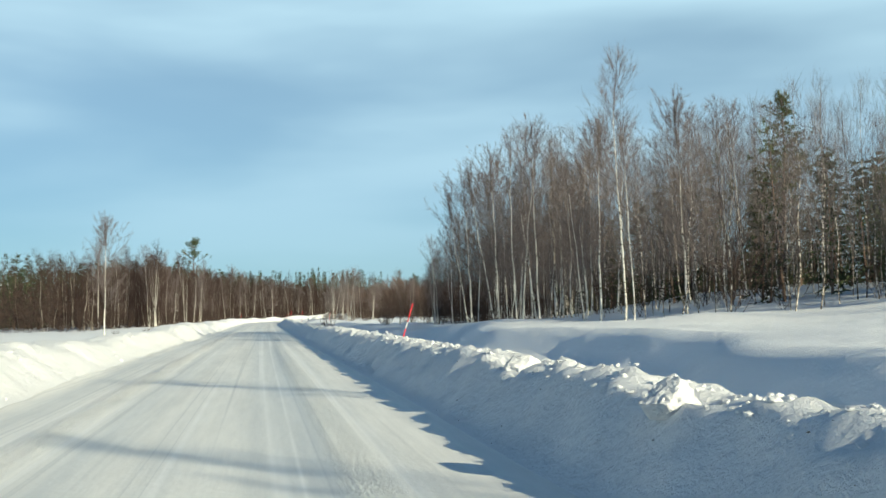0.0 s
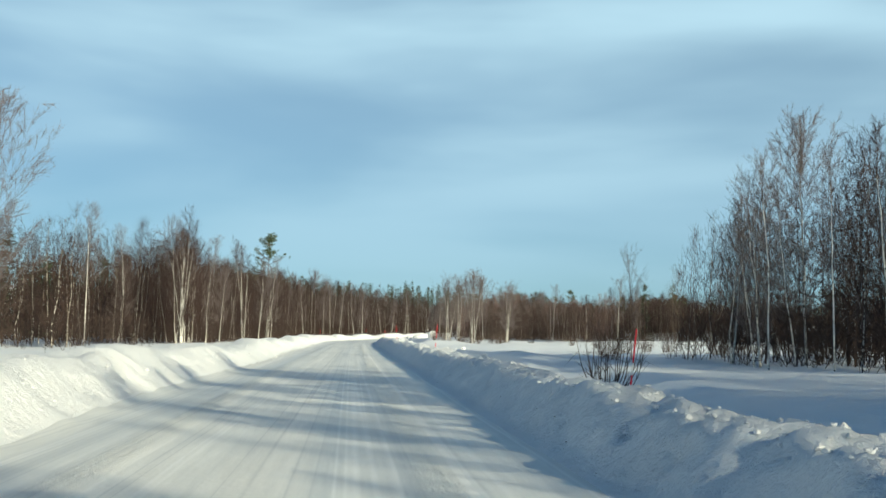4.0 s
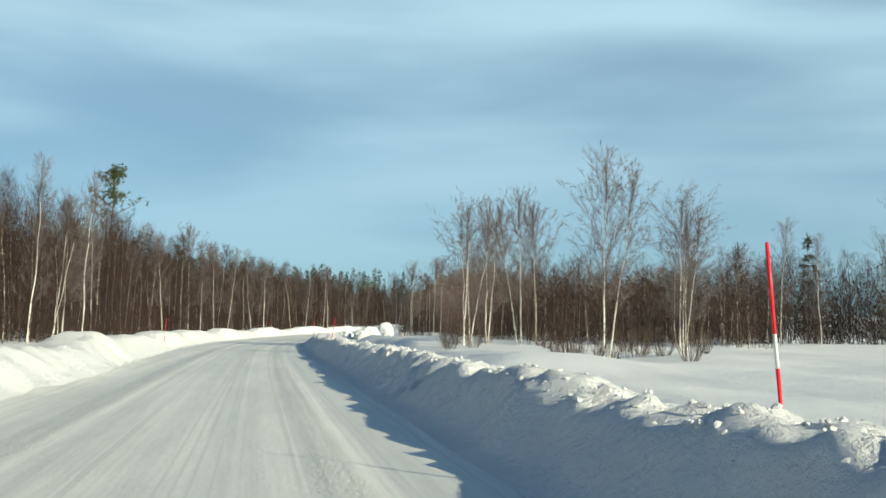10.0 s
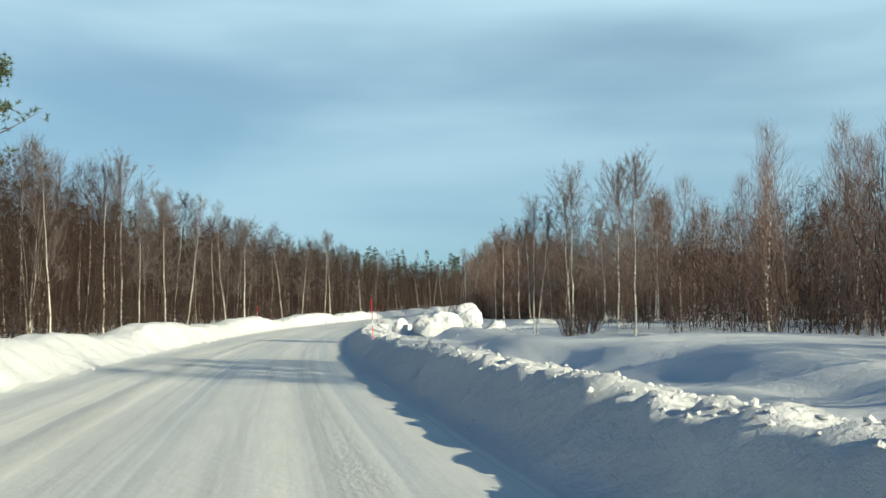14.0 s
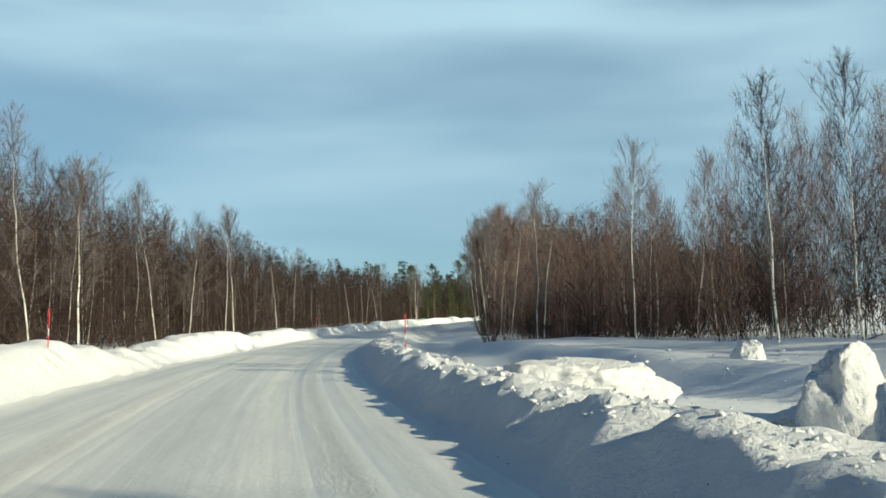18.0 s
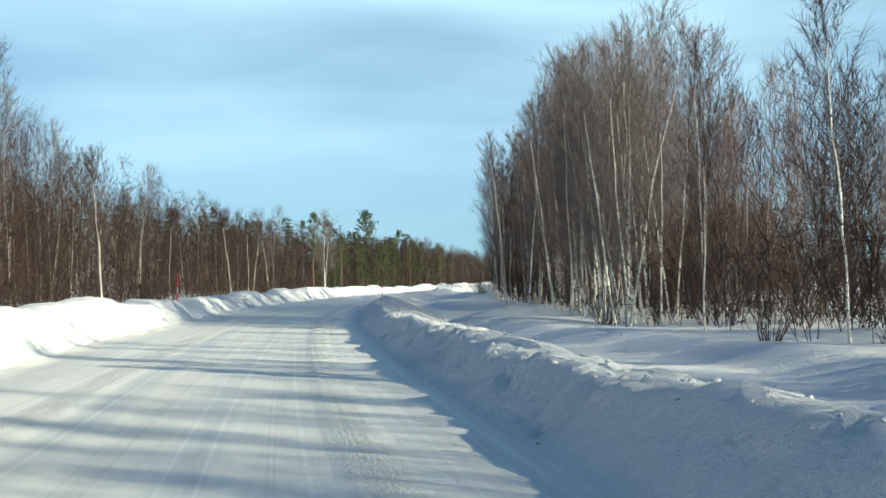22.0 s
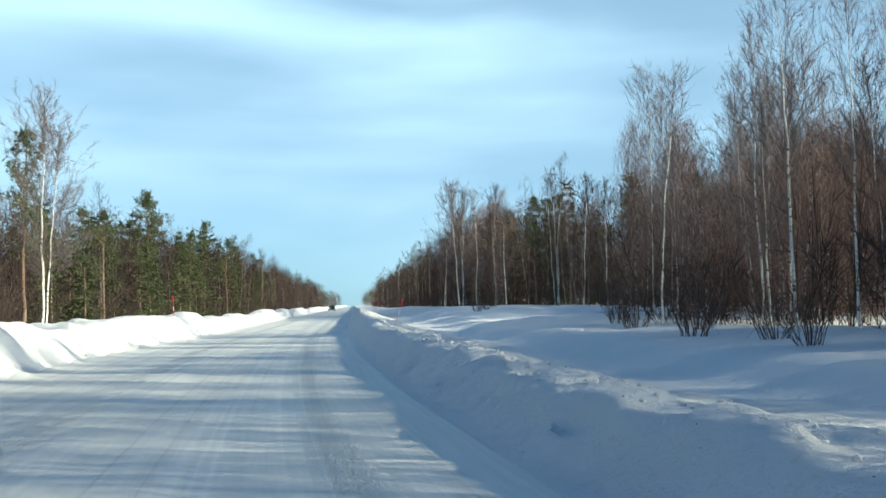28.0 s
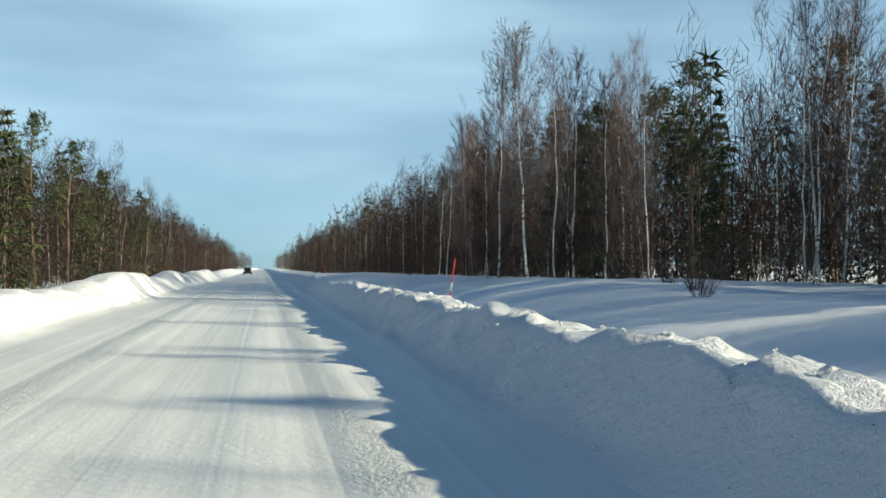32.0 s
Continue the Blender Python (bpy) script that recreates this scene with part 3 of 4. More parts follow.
def pine_shape(rng, H, tufts, crown=0.45, sides=6, size=1.0, reach=0.185):
    """A Scots pine: bare trunk, crooked limbs, tufts of needles in an uneven crown."""
    t = np.linspace(0, 1, 8)
    pts = np.stack([np.cumsum(rng.normal(0, 0.007, 8)) * H, np.cumsum(rng.normal(0, 0.007, 8)) * H, H * t - 0.3 * (1 - t)], 1)
    rad = np.maximum(0.0125 * H * (1 - t) ** 0.8, 0.02)
    trunk = tube(pts, rad, sides)
    m = 26 if sides > 3 else 12
    at = crown + (1 - crown) * rng.uniform(0, 0.97, m) ** 0.9
    pos = np.stack([np.interp(at, t, pts[:, a]) for a in range(3)], 1)
    rel = (at - crown) / (1 - crown)
    phi = rng.uniform(0, 2 * np.pi, m)
    L = H * reach * (1.05 - 0.8 * rel ** 1.5) * rng.uniform(0.55, 1.15, m)
    el = np.radians(rng.uniform(-5, 38, m))
    d = np.stack([np.cos(phi) * np.cos(el), np.sin(phi) * np.cos(el), np.sin(el)], 1)
    end = pos + d * L[:, None] + np.array([0, 0, 1]) * (L * 0.18)[:, None]
    limbs = join([tube([pos[i], (pos[i] + end[i]) / 2 - [0, 0, 0.08], end[i]], [0.05, 0.035, 0.015], 3) for i in range(m)]) if sides > 3 else slivers(pos, unit(end - pos), L, 0.08, rng)
    j = rng.integers(0, m, tufts)
    w = 1 - rng.uniform(0, 1, tufts)[:, None] ** 1.6 * 0.75
    c = pos[j] + (end[j] - pos[j]) * w + rng.normal(0, 0.27, (tufts, 3)) * size
    top = rng.uniform(0.93, 1.02, tufts // 10) * H
    ct = np.stack([np.interp(top / H, t, pts[:, 0]), np.interp(top / H, t, pts[:, 1]), top], 1) + rng.normal(0, 0.18, (len(top), 3))
    c = np.concatenate([c, ct])
    k = 14 if sides > 3 else 13
    cc = np.repeat(c, k, 0)
    dd = unit(rng.normal(0, 1, (len(cc), 3)) + np.array([0, 0, 0.35]))
    need = slivers(cc, dd, rng.uniform(0.20, 0.40, len(cc)) * size, (0.050 if sides > 3 else 0.05) * size, rng)
    return trunk, limbs, need


def spruce_shape(rng, H, whorls, per, sides=5, wide=0.17):
    """A spruce: straight stem and drooping tiers of needle sprays, wide at the foot."""
    t = np.linspace(0, 1, 6)
    trunk = tube(np.stack([t * 0, t * 0, H * t - 0.3 * (1 - t)], 1), np.maximum(0.011 * H * (1 - t), 0.012), sides)
    p, d, ln = [], [], []
    limbs = []
    for i in range(whorls):
        f = 0.06 + 0.93 * (i + rng.uniform(-0.3, 0.3)) / whorls
        R = H * wide * (1 - f) ** 0.85 * rng.uniform(0.75, 1.15) + 0.10
        for a in rng.uniform(0, 2 * np.pi, per):
            droop = -0.30 + 0.75 * f
            tip = np.array([np.cos(a), np.sin(a), droop]) * R * rng.uniform(0.8, 1.1)
            root = np.array([0, 0, H * f])
            if sides > 3 or not limbs:
                limbs.append(tube([root, root + tip], [0.018, 0.006], 3))
            n = 7 + int(R * 7) if sides > 3 else 4
            w = rng.uniform(0.08, 1.0, n)[:, None]
            p.append(root + tip * w)
            d.append(unit(unit(tip)[None, :] * 0.7 + rng.normal(0, 0.55, (n, 3)) + np.array([0, 0, -0.25])))
            ln.append(rng.uniform(0.16, 0.42, n) * (0.6 + 0.05 * H) * (1 if sides > 3 else 1.9))
    need = slivers(np.concatenate(p), np.concatenate(d), np.concatenate(ln), 0.105 if sides > 3 else 0.19, rng)
    return trunk, join(limbs), need


def bush_shape(rng, H, stems, twigs, width=0.012):
    """A bare willow or birch shrub: many thin stems that fan out from the snow."""
    a = rng.uniform(0, 2 * np.pi, stems)
    out = rng.uniform(0.1, 0.75, stems)
    top = np.stack([np.cos(a) * out, np.sin(a) * out, np.ones(stems)], 1) * H * rng.uniform(0.5, 1.0, (stems, 1))
    root = np.stack([np.cos(a), np.sin(a), a * 0], 1) * rng.uniform(0, 0.18, (stems, 1)) * H - [0, 0, 0.2]
    mid = (root + top) / 2 + np.stack([np.cos(a), np.sin(a), a * 0], 1) * 0.07 * H
    wood = join([tube([root[i], mid[i], top[i]], [0.013, 0.009, 0.004], 3) for i in range(stems)])
    j = rng.integers(0, stems, twigs)
    w = rng.uniform(0.15, 1, twigs)[:, None]
    p = np.where(w < 0.5, root[j] + (mid[j] - root[j]) * w * 2, mid[j] + (top[j] - mid[j]) * (w * 2 - 1))
    d = unit(unit(top - root)[j] + rng.normal(0, 0.5, (twigs, 3)))
    return wood, slivers(p, d, rng.uniform(0.2, 0.45, twigs) * H, width, rng)


def thing(name, label, category, parts, group=""):
    """An empty with its parts: (name, mesh)."""
    root = new(name)
    tagged(root, label, category, group)
    for pname, me in parts:
        ob = new(pname, me)
        ob.parent = root
    return root


def two_tone(name, wood, fine, m_wood, m_fine):
    v, f = join([wood, fine])
    return mesh_of(name, v, f, [m_wood, m_fine], np.repeat([0, 1], [len(wood[1]), len(fine[1])]))


rng = np.random.default_rng(7)
BIRCH = []       # (height, stems, thing)
for H, stems, boughs, twigs, spread, low, droop, fine, label in (
        (11.0, 1, 40, 2000, 0.140, 0.26, 0.0, M_TWIG_GREY, "slender bare birch with white bark and fine brown twigs"),
        (12.5, 1, 46, 2200, 0.115, 0.20, 0.0, M_TWIG_GREY, "tall thin bare birch with a white trunk"),
        (10.0, 2, 34, 1800, 0.150, 0.26, 0.0, M_TWIG_GREY, "twin-stemmed bare birch with peeling white bark"),
        (11.0, 3, 30, 1500, 0.140, 0.16, 0.0, M_TWIG, "clump of three leaning white birch stems, bare"),
        (9.0, 1, 42, 2600, 0.165, 0.08, 0.0, M_TWIG, "young bare birch with a bushy reddish-brown crown"),
        (13.5, 1, 40, 2000, 0.105, 0.40, 0.0, M_TWIG_GREY, "high birch with a long bare trunk and narrow leafless crown"),
        (8.0, 2, 26, 800, 0.230, 0.14, 0.0, M_BRANCH, "low forked grey alder, leafless, with open fanned branches"),
        (12.0, 4, 30, 1500, 0.125, 0.18, 0.0, M_TWIG_GREY, "cluster of four slim white birch stems from one root"),
        (10.0, 1, 60, 8200, 0.215, 0.24, 0.20, M_TWIG_GREY, "full-crowned bare birch with hazy drooping twigs"),
        (10.0, 2, 50, 6000, 0.205, 0.26, 0.25, M_TWIG_GREY, "two-stemmed white birch with a dense leafless crown"),
        (10.0, 4, 44, 5600, 0.250, 0.22, 0.55, M_TWIG_GREY, "spreading clump of white birch stems with drooping bare twigs")):
    tr, br, tw = birch_shape(rng, H, boughs, twigs, 6, stems, spread, low=low, width=0.012 if droop == 0 else 0.011, droop=droop, long=1.0 if droop == 0 else 0.62)
    root = thing("birch_tree" if len(BIRCH) != 6 else "alder_tree", label, "birch tree" if len(BIRCH) != 6 else "alder tree", [
        ("trunk", mesh_of("trunk", *tr, [M_BIRCH if len(BIRCH) != 6 else M_BRANCH], smooth=True)),
        ("crown", two_tone("crown", br, tw, M_BRANCH, fine))], "roadside birches" if len(BIRCH) != 6 else "roadside alders")
    BIRCH.append([H, stems, root, False])

PINE = []
for H, tufts, crown, label in ((14.0, 430, 0.40, "Scots pine with a reddish trunk and dark green tufted crown"),
                               (16.0, 470, 0.46, "tall Scots pine rising over the birches, dark green"),
                               (10.0, 380, 0.18, "bushy young pine with green needles down to the snow")):
    a, b, c = pine_shape(rng, H, tufts, crown, reach=0.24 if H == 16.0 else 0.185)
    PINE.append([H, 1, thing("pine_tree", label, "pine tree", [
        ("trunk", mesh_of("trunk", *a, [M_PINEBARK], smooth=True)), ("crown", two_tone("crown", b, c, M_PINEBARK, M_NEEDLE))], "roadside pines"), False])
SPRUCE = []
for H, whorls, per, wide, label in ((8.0, 20, 9, 0.24, "dense dark green spruce standing in snow"),
                                    (12.0, 28, 9, 0.175, "pointed dark spruce among bare birches")):
    a, b, c = spruce_shape(rng, H, whorls, per, wide=wide)
    SPRUCE.append([H, 1, thing("spruce_tree", label, "spruce tree", [
        ("trunk", mesh_of("trunk", *a, [M_PINEBARK], smooth=True)), ("crown", two_tone("crown", b, c, M_BRANCH, M_SPRUCE))], "roadside spruces"), False])
BUSH = []
for H, stems, twigs, label in ((1.1, 22, 160, "low bare shrub of brown twigs poking through the snow"),
                               (1.8, 26, 220, "leafless willow bush with fanned brown stems in the snow"),
                               (2.6, 24, 240, "tall bare thicket bush of thin dark stems")):
    a, b = bush_shape(rng, H, stems, twigs)
    BUSH.append([H, 1, tagged(new("bush", two_tone("bush", a, b, M_BRANCH, M_BRUSH)), label, "bush", "roadside bushes"), False])


def plant(kind, k, s, u, H, turn=None, lean=0.0, sink=0.05):
    """Set one tree of the kind at s, u with height H; the first of a kind is moved, the others are copies."""
    h0, _, root, used = kind[k]
    f = H / h0
    turn = random.uniform(0, 360) if turn is None else turn
    m = pose(*spot(s, u, sink), random.uniform(-1, 1) * lean, random.uniform(-1, 1) * lean, turn) @ Matrix.Diagonal((f, f, f, 1))
    if used:
        ob = copy_thing(root, Matrix())
    else:
        ob, kind[k][3] = root, True
    ob.matrix_basis = m
    return ob


def edge(table, s):
    return np.interp(s, [p[0] for p in table], [p[1] for p in table])


# distance of the forest's edge from the driving line, along the road
EDGE_L = [(-200, 46), (60, 46), (120, 40), (150, 19), (168, 14.5), (260, 15), (300, 15.5), (390, 15), (450, 13), (480, 15), (500, 14.5), (600, 12.5), (1800, 12)]
EDGE_R = [(-200, 26), (20, 26), (36, 15), (78, 15), (86, 21), (95, 17), (122, 17), (130, 60), (180, 72), (226, 62), (238, 40), (264, 31), (273, 25), (288, 20), (300, 17), (314, 13.5),
          (326, 10.2), (370, 11.5), (405, 12.2), (436, 13), (444, 14), (461, 14), (470, 14.5), (474, 28), (492, 32), (512, 25), (530, 17), (560, 16), (600, 14.5), (700, 13), (1800, 12)]
random.seed(3)
# lone trees and clumps that stand apart, by their place along the road: kind, shape, s, u, height
LANDMARKS = [
    (BIRCH, 5, 38.5, 13.7, 10.4), (BIRCH, 1, 50.5, 12.4, 9.6), (BIRCH, 8, 47.0, 15.5, 9.0), (BIRCH, 0, 58.0, 14.5, 10.8),
    (BIRCH, 7, 63.6, 18.6, 11.2), (BIRCH, 5, 68.0, 22.1, 12.9), (BIRCH, 9, 66.0, 15.0, 10.8), (BIRCH, 1, 56.0, 19.5, 11.0), (BIRCH, 8, 72.0, 16.5, 10.2), (BIRCH, 9, 76.0, 15.2, 10.8),
    (BIRCH, 5, -17.0, 17.0, 12.0), (BIRCH, 1, -9.0, 15.5, 9.5), (BIRCH, 0, -2.0, 19.0, 11.0), (PINE, 0, 52.0, 27.0, 10.2), (SPRUCE, 1, 60.0, 31.0, 9.0), (SPRUCE, 0, 66.0, 33.0, 8.0), (SPRUCE, 1, 47.0, 33.0, 8.5), (SPRUCE, 1, 40.0, 34.0, 7.5), (SPRUCE, 1, 73.0, 30.0, 9.5), (SPRUCE, 0, 79.0, 27.0, 7.5), (SPRUCE, 1, 57.0, 36.0, 8.0),
    (BIRCH, 8, 105.0, -14.8, 10.8), (BIRCH, 3, 156.0, -15.2, 10.5), (BIRCH, 3, 160.5, -15.8, 12.2), (BIRCH, 2, 164.5, -17.0, 12.0),
    (BIRCH, 6, 116.0, 15.0, 5.6), (BIRCH, 2, 108.0, 17.5, 8.6), (BIRCH, 0, 101.0, 16.5, 8.4), (BIRCH, 4, 97.0, 19.5, 9.0),
    (BIRCH, 9, 194.8, 14.8, 8.6), (BIRCH, 10, 198.0, 19.5, 7.4), (BIRCH, 10, 220.2, 13.1, 9.2), (BIRCH, 9, 222.8, 15.0, 9.2),
    (BIRCH, 9, 223.0, 17.5, 10.2), (BIRCH, 8, 224.5, 19.0, 9.4), (BIRCH, 1, 234.0, 45.2, 9.2), (BIRCH, 0, 235.0, 42.0, 10.2),
    (BIRCH, 6, 233.0, 51.2, 11.6), (BIRCH, 4, 229.0, 36.0, 7.4), (BIRCH, 2, 226.0, 30.0, 8.6), (BIRCH, 1, 231.0, 58.0, 9.8),
    (BIRCH, 9, 257.5, 12.7, 7.2), (BIRCH, 8, 254.0, 14.6, 7.4), (BIRCH, 9, 259.0, 11.2, 6.0), (BIRCH, 8, 262.0, 16.0, 7.8),
    (BIRCH, 9, 276.0, 22.0, 7.4), (BIRCH, 8, 282.0, 20.0, 7.6), (BIRCH, 4, 288.0, 18.0, 7.8), (BIRCH, 4, 292.0, 16.0, 7.4), (BIRCH, 4, 296.0, 15.5, 7.6), (BIRCH, 8, 285.0, 24.0, 8.6), (BIRCH, 4, 299.0, 14.5, 7.8),
    (PINE, 1, 301.0, -30.4, 23.5), (SPRUCE, 1, 318.0, -24.0, 13.0), (BIRCH, 9, 467.0, -10.7, 10.2),
    (PINE, 0, 548.0, -22.2, 15.4), (PINE, 1, 590.0, -29.0, 19.0), (PINE, 0, 562.0, -16.5, 13.0), (PINE, 1, 570.0, -34.5, 15.4),
    (PINE, 0, 566.0, -39.8, 14.4), (SPRUCE, 0, 505.0, -13.2, 6.8), (SPRUCE, 0, 512.0, -14.5, 7.6), (SPRUCE, 1, 518.0, -13.0, 8.6),
    (SPRUCE, 0, 524.0, -12.4, 6.2), (SPRUCE, 1, 492.0, -15.0, 8.0), (PINE, 2, 530.0, -14.0, 9.0),
    (BIRCH, 8, 537.0, 14.6, 13.2), (PINE, 1, 540.0, 35.0, 15.0), (PINE, 0, 560.0, 30.5, 14.6), (PINE, 0, 548.0, 27.0, 13.0),
    (PINE, 1, 525.0, 38.0, 13.0), (PINE, 0, 470.0, 33.0, 13.0), (PINE, 2, 455.0, 27.0, 9.5), (SPRUCE, 1, 338.0, 14.5, 7.6),
    (BIRCH, 5, 446.0, 13.5, 10.2), (BIRCH, 1, 452.0, 15.0, 10.0), (BIRCH, 0, 459.0, 14.0, 9.6), (BIRCH, 1, 466.0, 17.0, 10.2),
    (BIRCH, 5, 468.0, 16.6, 11.6), (BIRCH, 5, 462.0, 19.0, 10.6), (BIRCH, 1, 470.0, 22.0, 11.0), (BIRCH, 5, 441.0, 17.0, 10.6),
]
for kind, k, s, u, H in LANDMARKS:
    plant(kind, k, s, u, H, lean=2.0)
# conifers along the left verge of the straight and among the birches opposite
for i in range(26):
    s = 482 + 6.2 * i + random.uniform(-2, 2)
    plant((PINE, SPRUCE)[i % 3 > 0], i % 2, s, -(edge(EDGE_L, s) + random.uniform(0.0, 5)), random.uniform(6.5, 11.5), lean=1.5)
for i in range(20):
    s = 500 + 5 * i + random.uniform(-3, 3)
    plant((PINE, SPRUCE)[i % 3 > 0], i % 2, s, edge(EDGE_R, s) + random.uniform(3, 10), random.uniform(9.0, 12.5), lean=1.5)
# a sunlit clump of slim leaning stems close to the bend
for i in range(22):
    plant(BIRCH, (1, 5, 0, 7)[i % 4], 362 + 14 * random.random(), 10.8 + 3.0 * random.random(), random.uniform(9.0, 11.6), lean=8.0)


# close pale stems on the inside of the bend
for i in range(15):
    s = 378 + 3.3 * i + 2 * random.random()
    plant(BIRCH, (7, 1, 7, 5)[i % 4], s, edge(EDGE_R, s) + 2.5 * random.random() - 0.4, random.uniform(9.5, 12.5), lean=7.0)


# first rows of birches, each one a tree of its own
HIGH_R = [(-200, 8.5), (30, 8.5), (45, 8.6), (60, 10.4), (80, 10), (92, 9.6), (107, 9.4), (122, 8), (240, 8), (290, 6.9), (302, 7.2), (311, 8.0), (320, 7.0), (331, 6.8), (360, 7.3), (370, 10.6), (382, 13), (425, 12.0), (438, 10.5), (447, 8.8), (470, 8.6), (480, 12.5), (520, 12.5), (600, 13), (1800, 14)]
HIGH_L = [(-200, 9), (150, 10.5), (190, 11.2), (230, 12), (300, 13), (400, 12.2), (470, 10), (520, 10), (600, 12), (1800, 14)]
random.seed(11)
for side, table, high, spans in ((-1, EDGE_L, HIGH_L, [(150, 470, 84)]), (1, EDGE_R, HIGH_R, [(40, 84, 20), (84, 107, 22), (244, 310, 22), (310, 425, 46), (425, 457, 11), (457, 468, 4), (508, 580, 16)])):
    for a, b, n in spans:
        for i in range(n):
            s = a + (b - a) * (i + random.random()) / n
            u = side * (edge(table, s) + random.random() ** 1.4 * 9.0)
            H = edge(high, s) * random.uniform(0.72, 1.18)
            plant(BIRCH, random.choice([0, 1, 1, 3, 4, 4, 4, 5, 8] if s > 130 else [0, 1, 1, 2, 5, 5, 7, 8]), s, u, H, lean=4.0)
for s, u, k in ([(80, 4.9, 0), (116, 13.6, 1), (112, 12.8, 1), (103, -8.6, 1), (98, -9.8, 0), (110, -10.5, 0), (92, -12, 0), (194.5, 13.2, 1), (196, 15.5, 1), (200, 18, 2), (214, 11.2, 1),
                (217, 11.5, 2), (221, 12.8, 2), (223, 15, 1), (256, 12.4, 2), (258.5, 13.5, 1), (254, 11.8, 1), (262, 14.5, 2), (128, 17, 0), (131, 18.5, 1), (145, 24, 1),
                (150, 27, 0), (168, 25, 1), (330, 9.8, 1), (338, 10.5, 2), (352, 10.8, 0), (367, 11.2, 1), (440, 10.8, 1), (443, 11.5, 1), (447, 11.0, 1), (452, 13, 2), (456, 12.2, 1),
                (463, 13.5, 2), (467, 14.5, 1), (511, 13.4, 1), (514, 14.6, 0), (520, 16, 0), (512, 25, 1), (242, 33, 1), (238, 30, 0), (228, 26, 1), (206, 24, 0)]
                + [(128 + 4.1 * i + (i * 7 % 5), 24 + (i * 13) % 31, i % 2) for i in range(13)] + [(190 + 2.9 * i, 13 + (i * 5) % 9, i % 2) for i in range(11)]):
    plant(BUSH, k, s, u, BUSH[k][0] * random.uniform(0.75, 1.2), lean=3.0)


# ---- the woods behind, too many to count ----
def low_birch(rng, H, n=165, width=0.038, low=0.10, wide=1.5, loose=0.32, long=1.25):
    """A birch in the grove: a pale wandering stem inside a soft pointed crown of steeply rising twigs."""
    t = np.linspace(0, 1, 6)
    wob = np.cumsum(rng.normal(0, 0.012, (6, 2)), 0) * H
    pts = np.concatenate([wob, (H * 0.96 * t - 0.2)[:, None]], 1)
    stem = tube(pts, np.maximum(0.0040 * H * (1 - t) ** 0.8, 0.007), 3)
    f = low + (0.99 - low) * rng.beta(1.35, 1.0, n)
    g = (f - low) / (1 - low)
    R = wide * (0.25 + np.sin(np.pi * np.clip(0.10 + 0.86 * g, 0, 1)) ** 0.9) * (1.04 - 0.55 * g)
    a = rng.uniform(0, 2 * np.pi, n)
    r = rng.uniform(0, 1, n) ** 0.7 * R
    out = np.stack([np.cos(a), np.sin(a), a * 0], 1)
    p = np.stack([np.interp(f, t, pts[:, 0]), np.interp(f, t, pts[:, 1]), f * H * 0.96 + 0.25 * r], 1) + out * r[:, None]
    d = unit(out * 0.30 + np.array([0, 0, 0.85]) + rng.normal(0, loose, (n, 3)))
    ln = rng.uniform(0.6, 1.3, n) * np.clip(1.3 - 0.7 * f, 0.5, 1) * long
    return [(stem, 0), (slivers(p - d * (ln * 0.4)[:, None], d, ln, width * (1.4 - 0.8 * f), rng), 2)]


def low_conifer(rng, H, kind):
    if kind == "pine":
        a, b, c = pine_shape(rng, H, 26, 0.34, 3, size=1.7)
    else:
        a, b, c = spruce_shape(rng, H, 19, 4, 3, 0.17)
        c = (c[0], c[1])
    return [(a, 3), (b, 3), (c, 4 if kind == "pine" else 6)]


WOOD_MATS = [M_BIRCH_FAR, M_BRANCH, M_TWIG, M_PINEBARK, M_NEEDLE, M_BRUSH, M_FIR, M_TWIG_LIT, M_TWIG_GREY]
rng = np.random.default_rng(19)
LOW_BIRCH = [low_birch(rng, 10.0, 210, 0.032) for _ in range(8)]
FINE_BIRCH = [low_birch(rng, 10.0, 900, 0.014, 0.05, 1.55, 0.30, 1.6) for _ in range(7)]


def dark_filler_tree(rng, H, n, width, low):
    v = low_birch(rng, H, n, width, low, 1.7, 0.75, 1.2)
    # added filler: pale stem painted brown so the woods' depth reads dark and opaque
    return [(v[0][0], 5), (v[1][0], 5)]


# the fine birches again, in the twig colour lightened against shade
LIT_BIRCH = [[(v[0][0], 0), (v[1][0], 7)] for v in FINE_BIRCH]
HAZE = [[(v[0][0], 0), (v[1][0], 8)] for v in (low_birch(rng, 10.0, 480, 0.012, 0.22, 1.5, 0.30, 1.4) for _ in range(4))]
DEEP = [dark_filler_tree(rng, 10.0, 150, 0.050, 0.02) for _ in range(5)]
DARK = [dark_filler_tree(rng, 10.0, 110, 0.16, 0.0) for _ in range(4)]
LOW_PINE = [low_conifer(rng, 12.0, "pine") for _ in range(3)]
LOW_SPRUCE = [low_conifer(rng, 11.0, "spruce") for _ in range(3)]


def merge_variant(v):
    pts, fcs = join([p for p, _ in v])
    return pts, fcs, np.concatenate([np.full(len(p[1]), i) for p, i in v])


LOW_BIRCH, LOW_PINE, LOW_SPRUCE, DEEP, DARK, FINE_BIRCH, LIT_BIRCH, HAZE = ([merge_variant(v) for v in vs] for vs in (LOW_BIRCH, LOW_PINE, LOW_SPRUCE, DEEP, DARK, FINE_BIRCH, LIT_BIRCH, HAZE))
_bw, _bt = bush_shape(rng, 3.2, 4, 96, 0.022)
LOW_BRUSH = (*join([_bw, _bt]), np.full(len(_bw[1]) + len(_bt[1]), 5))


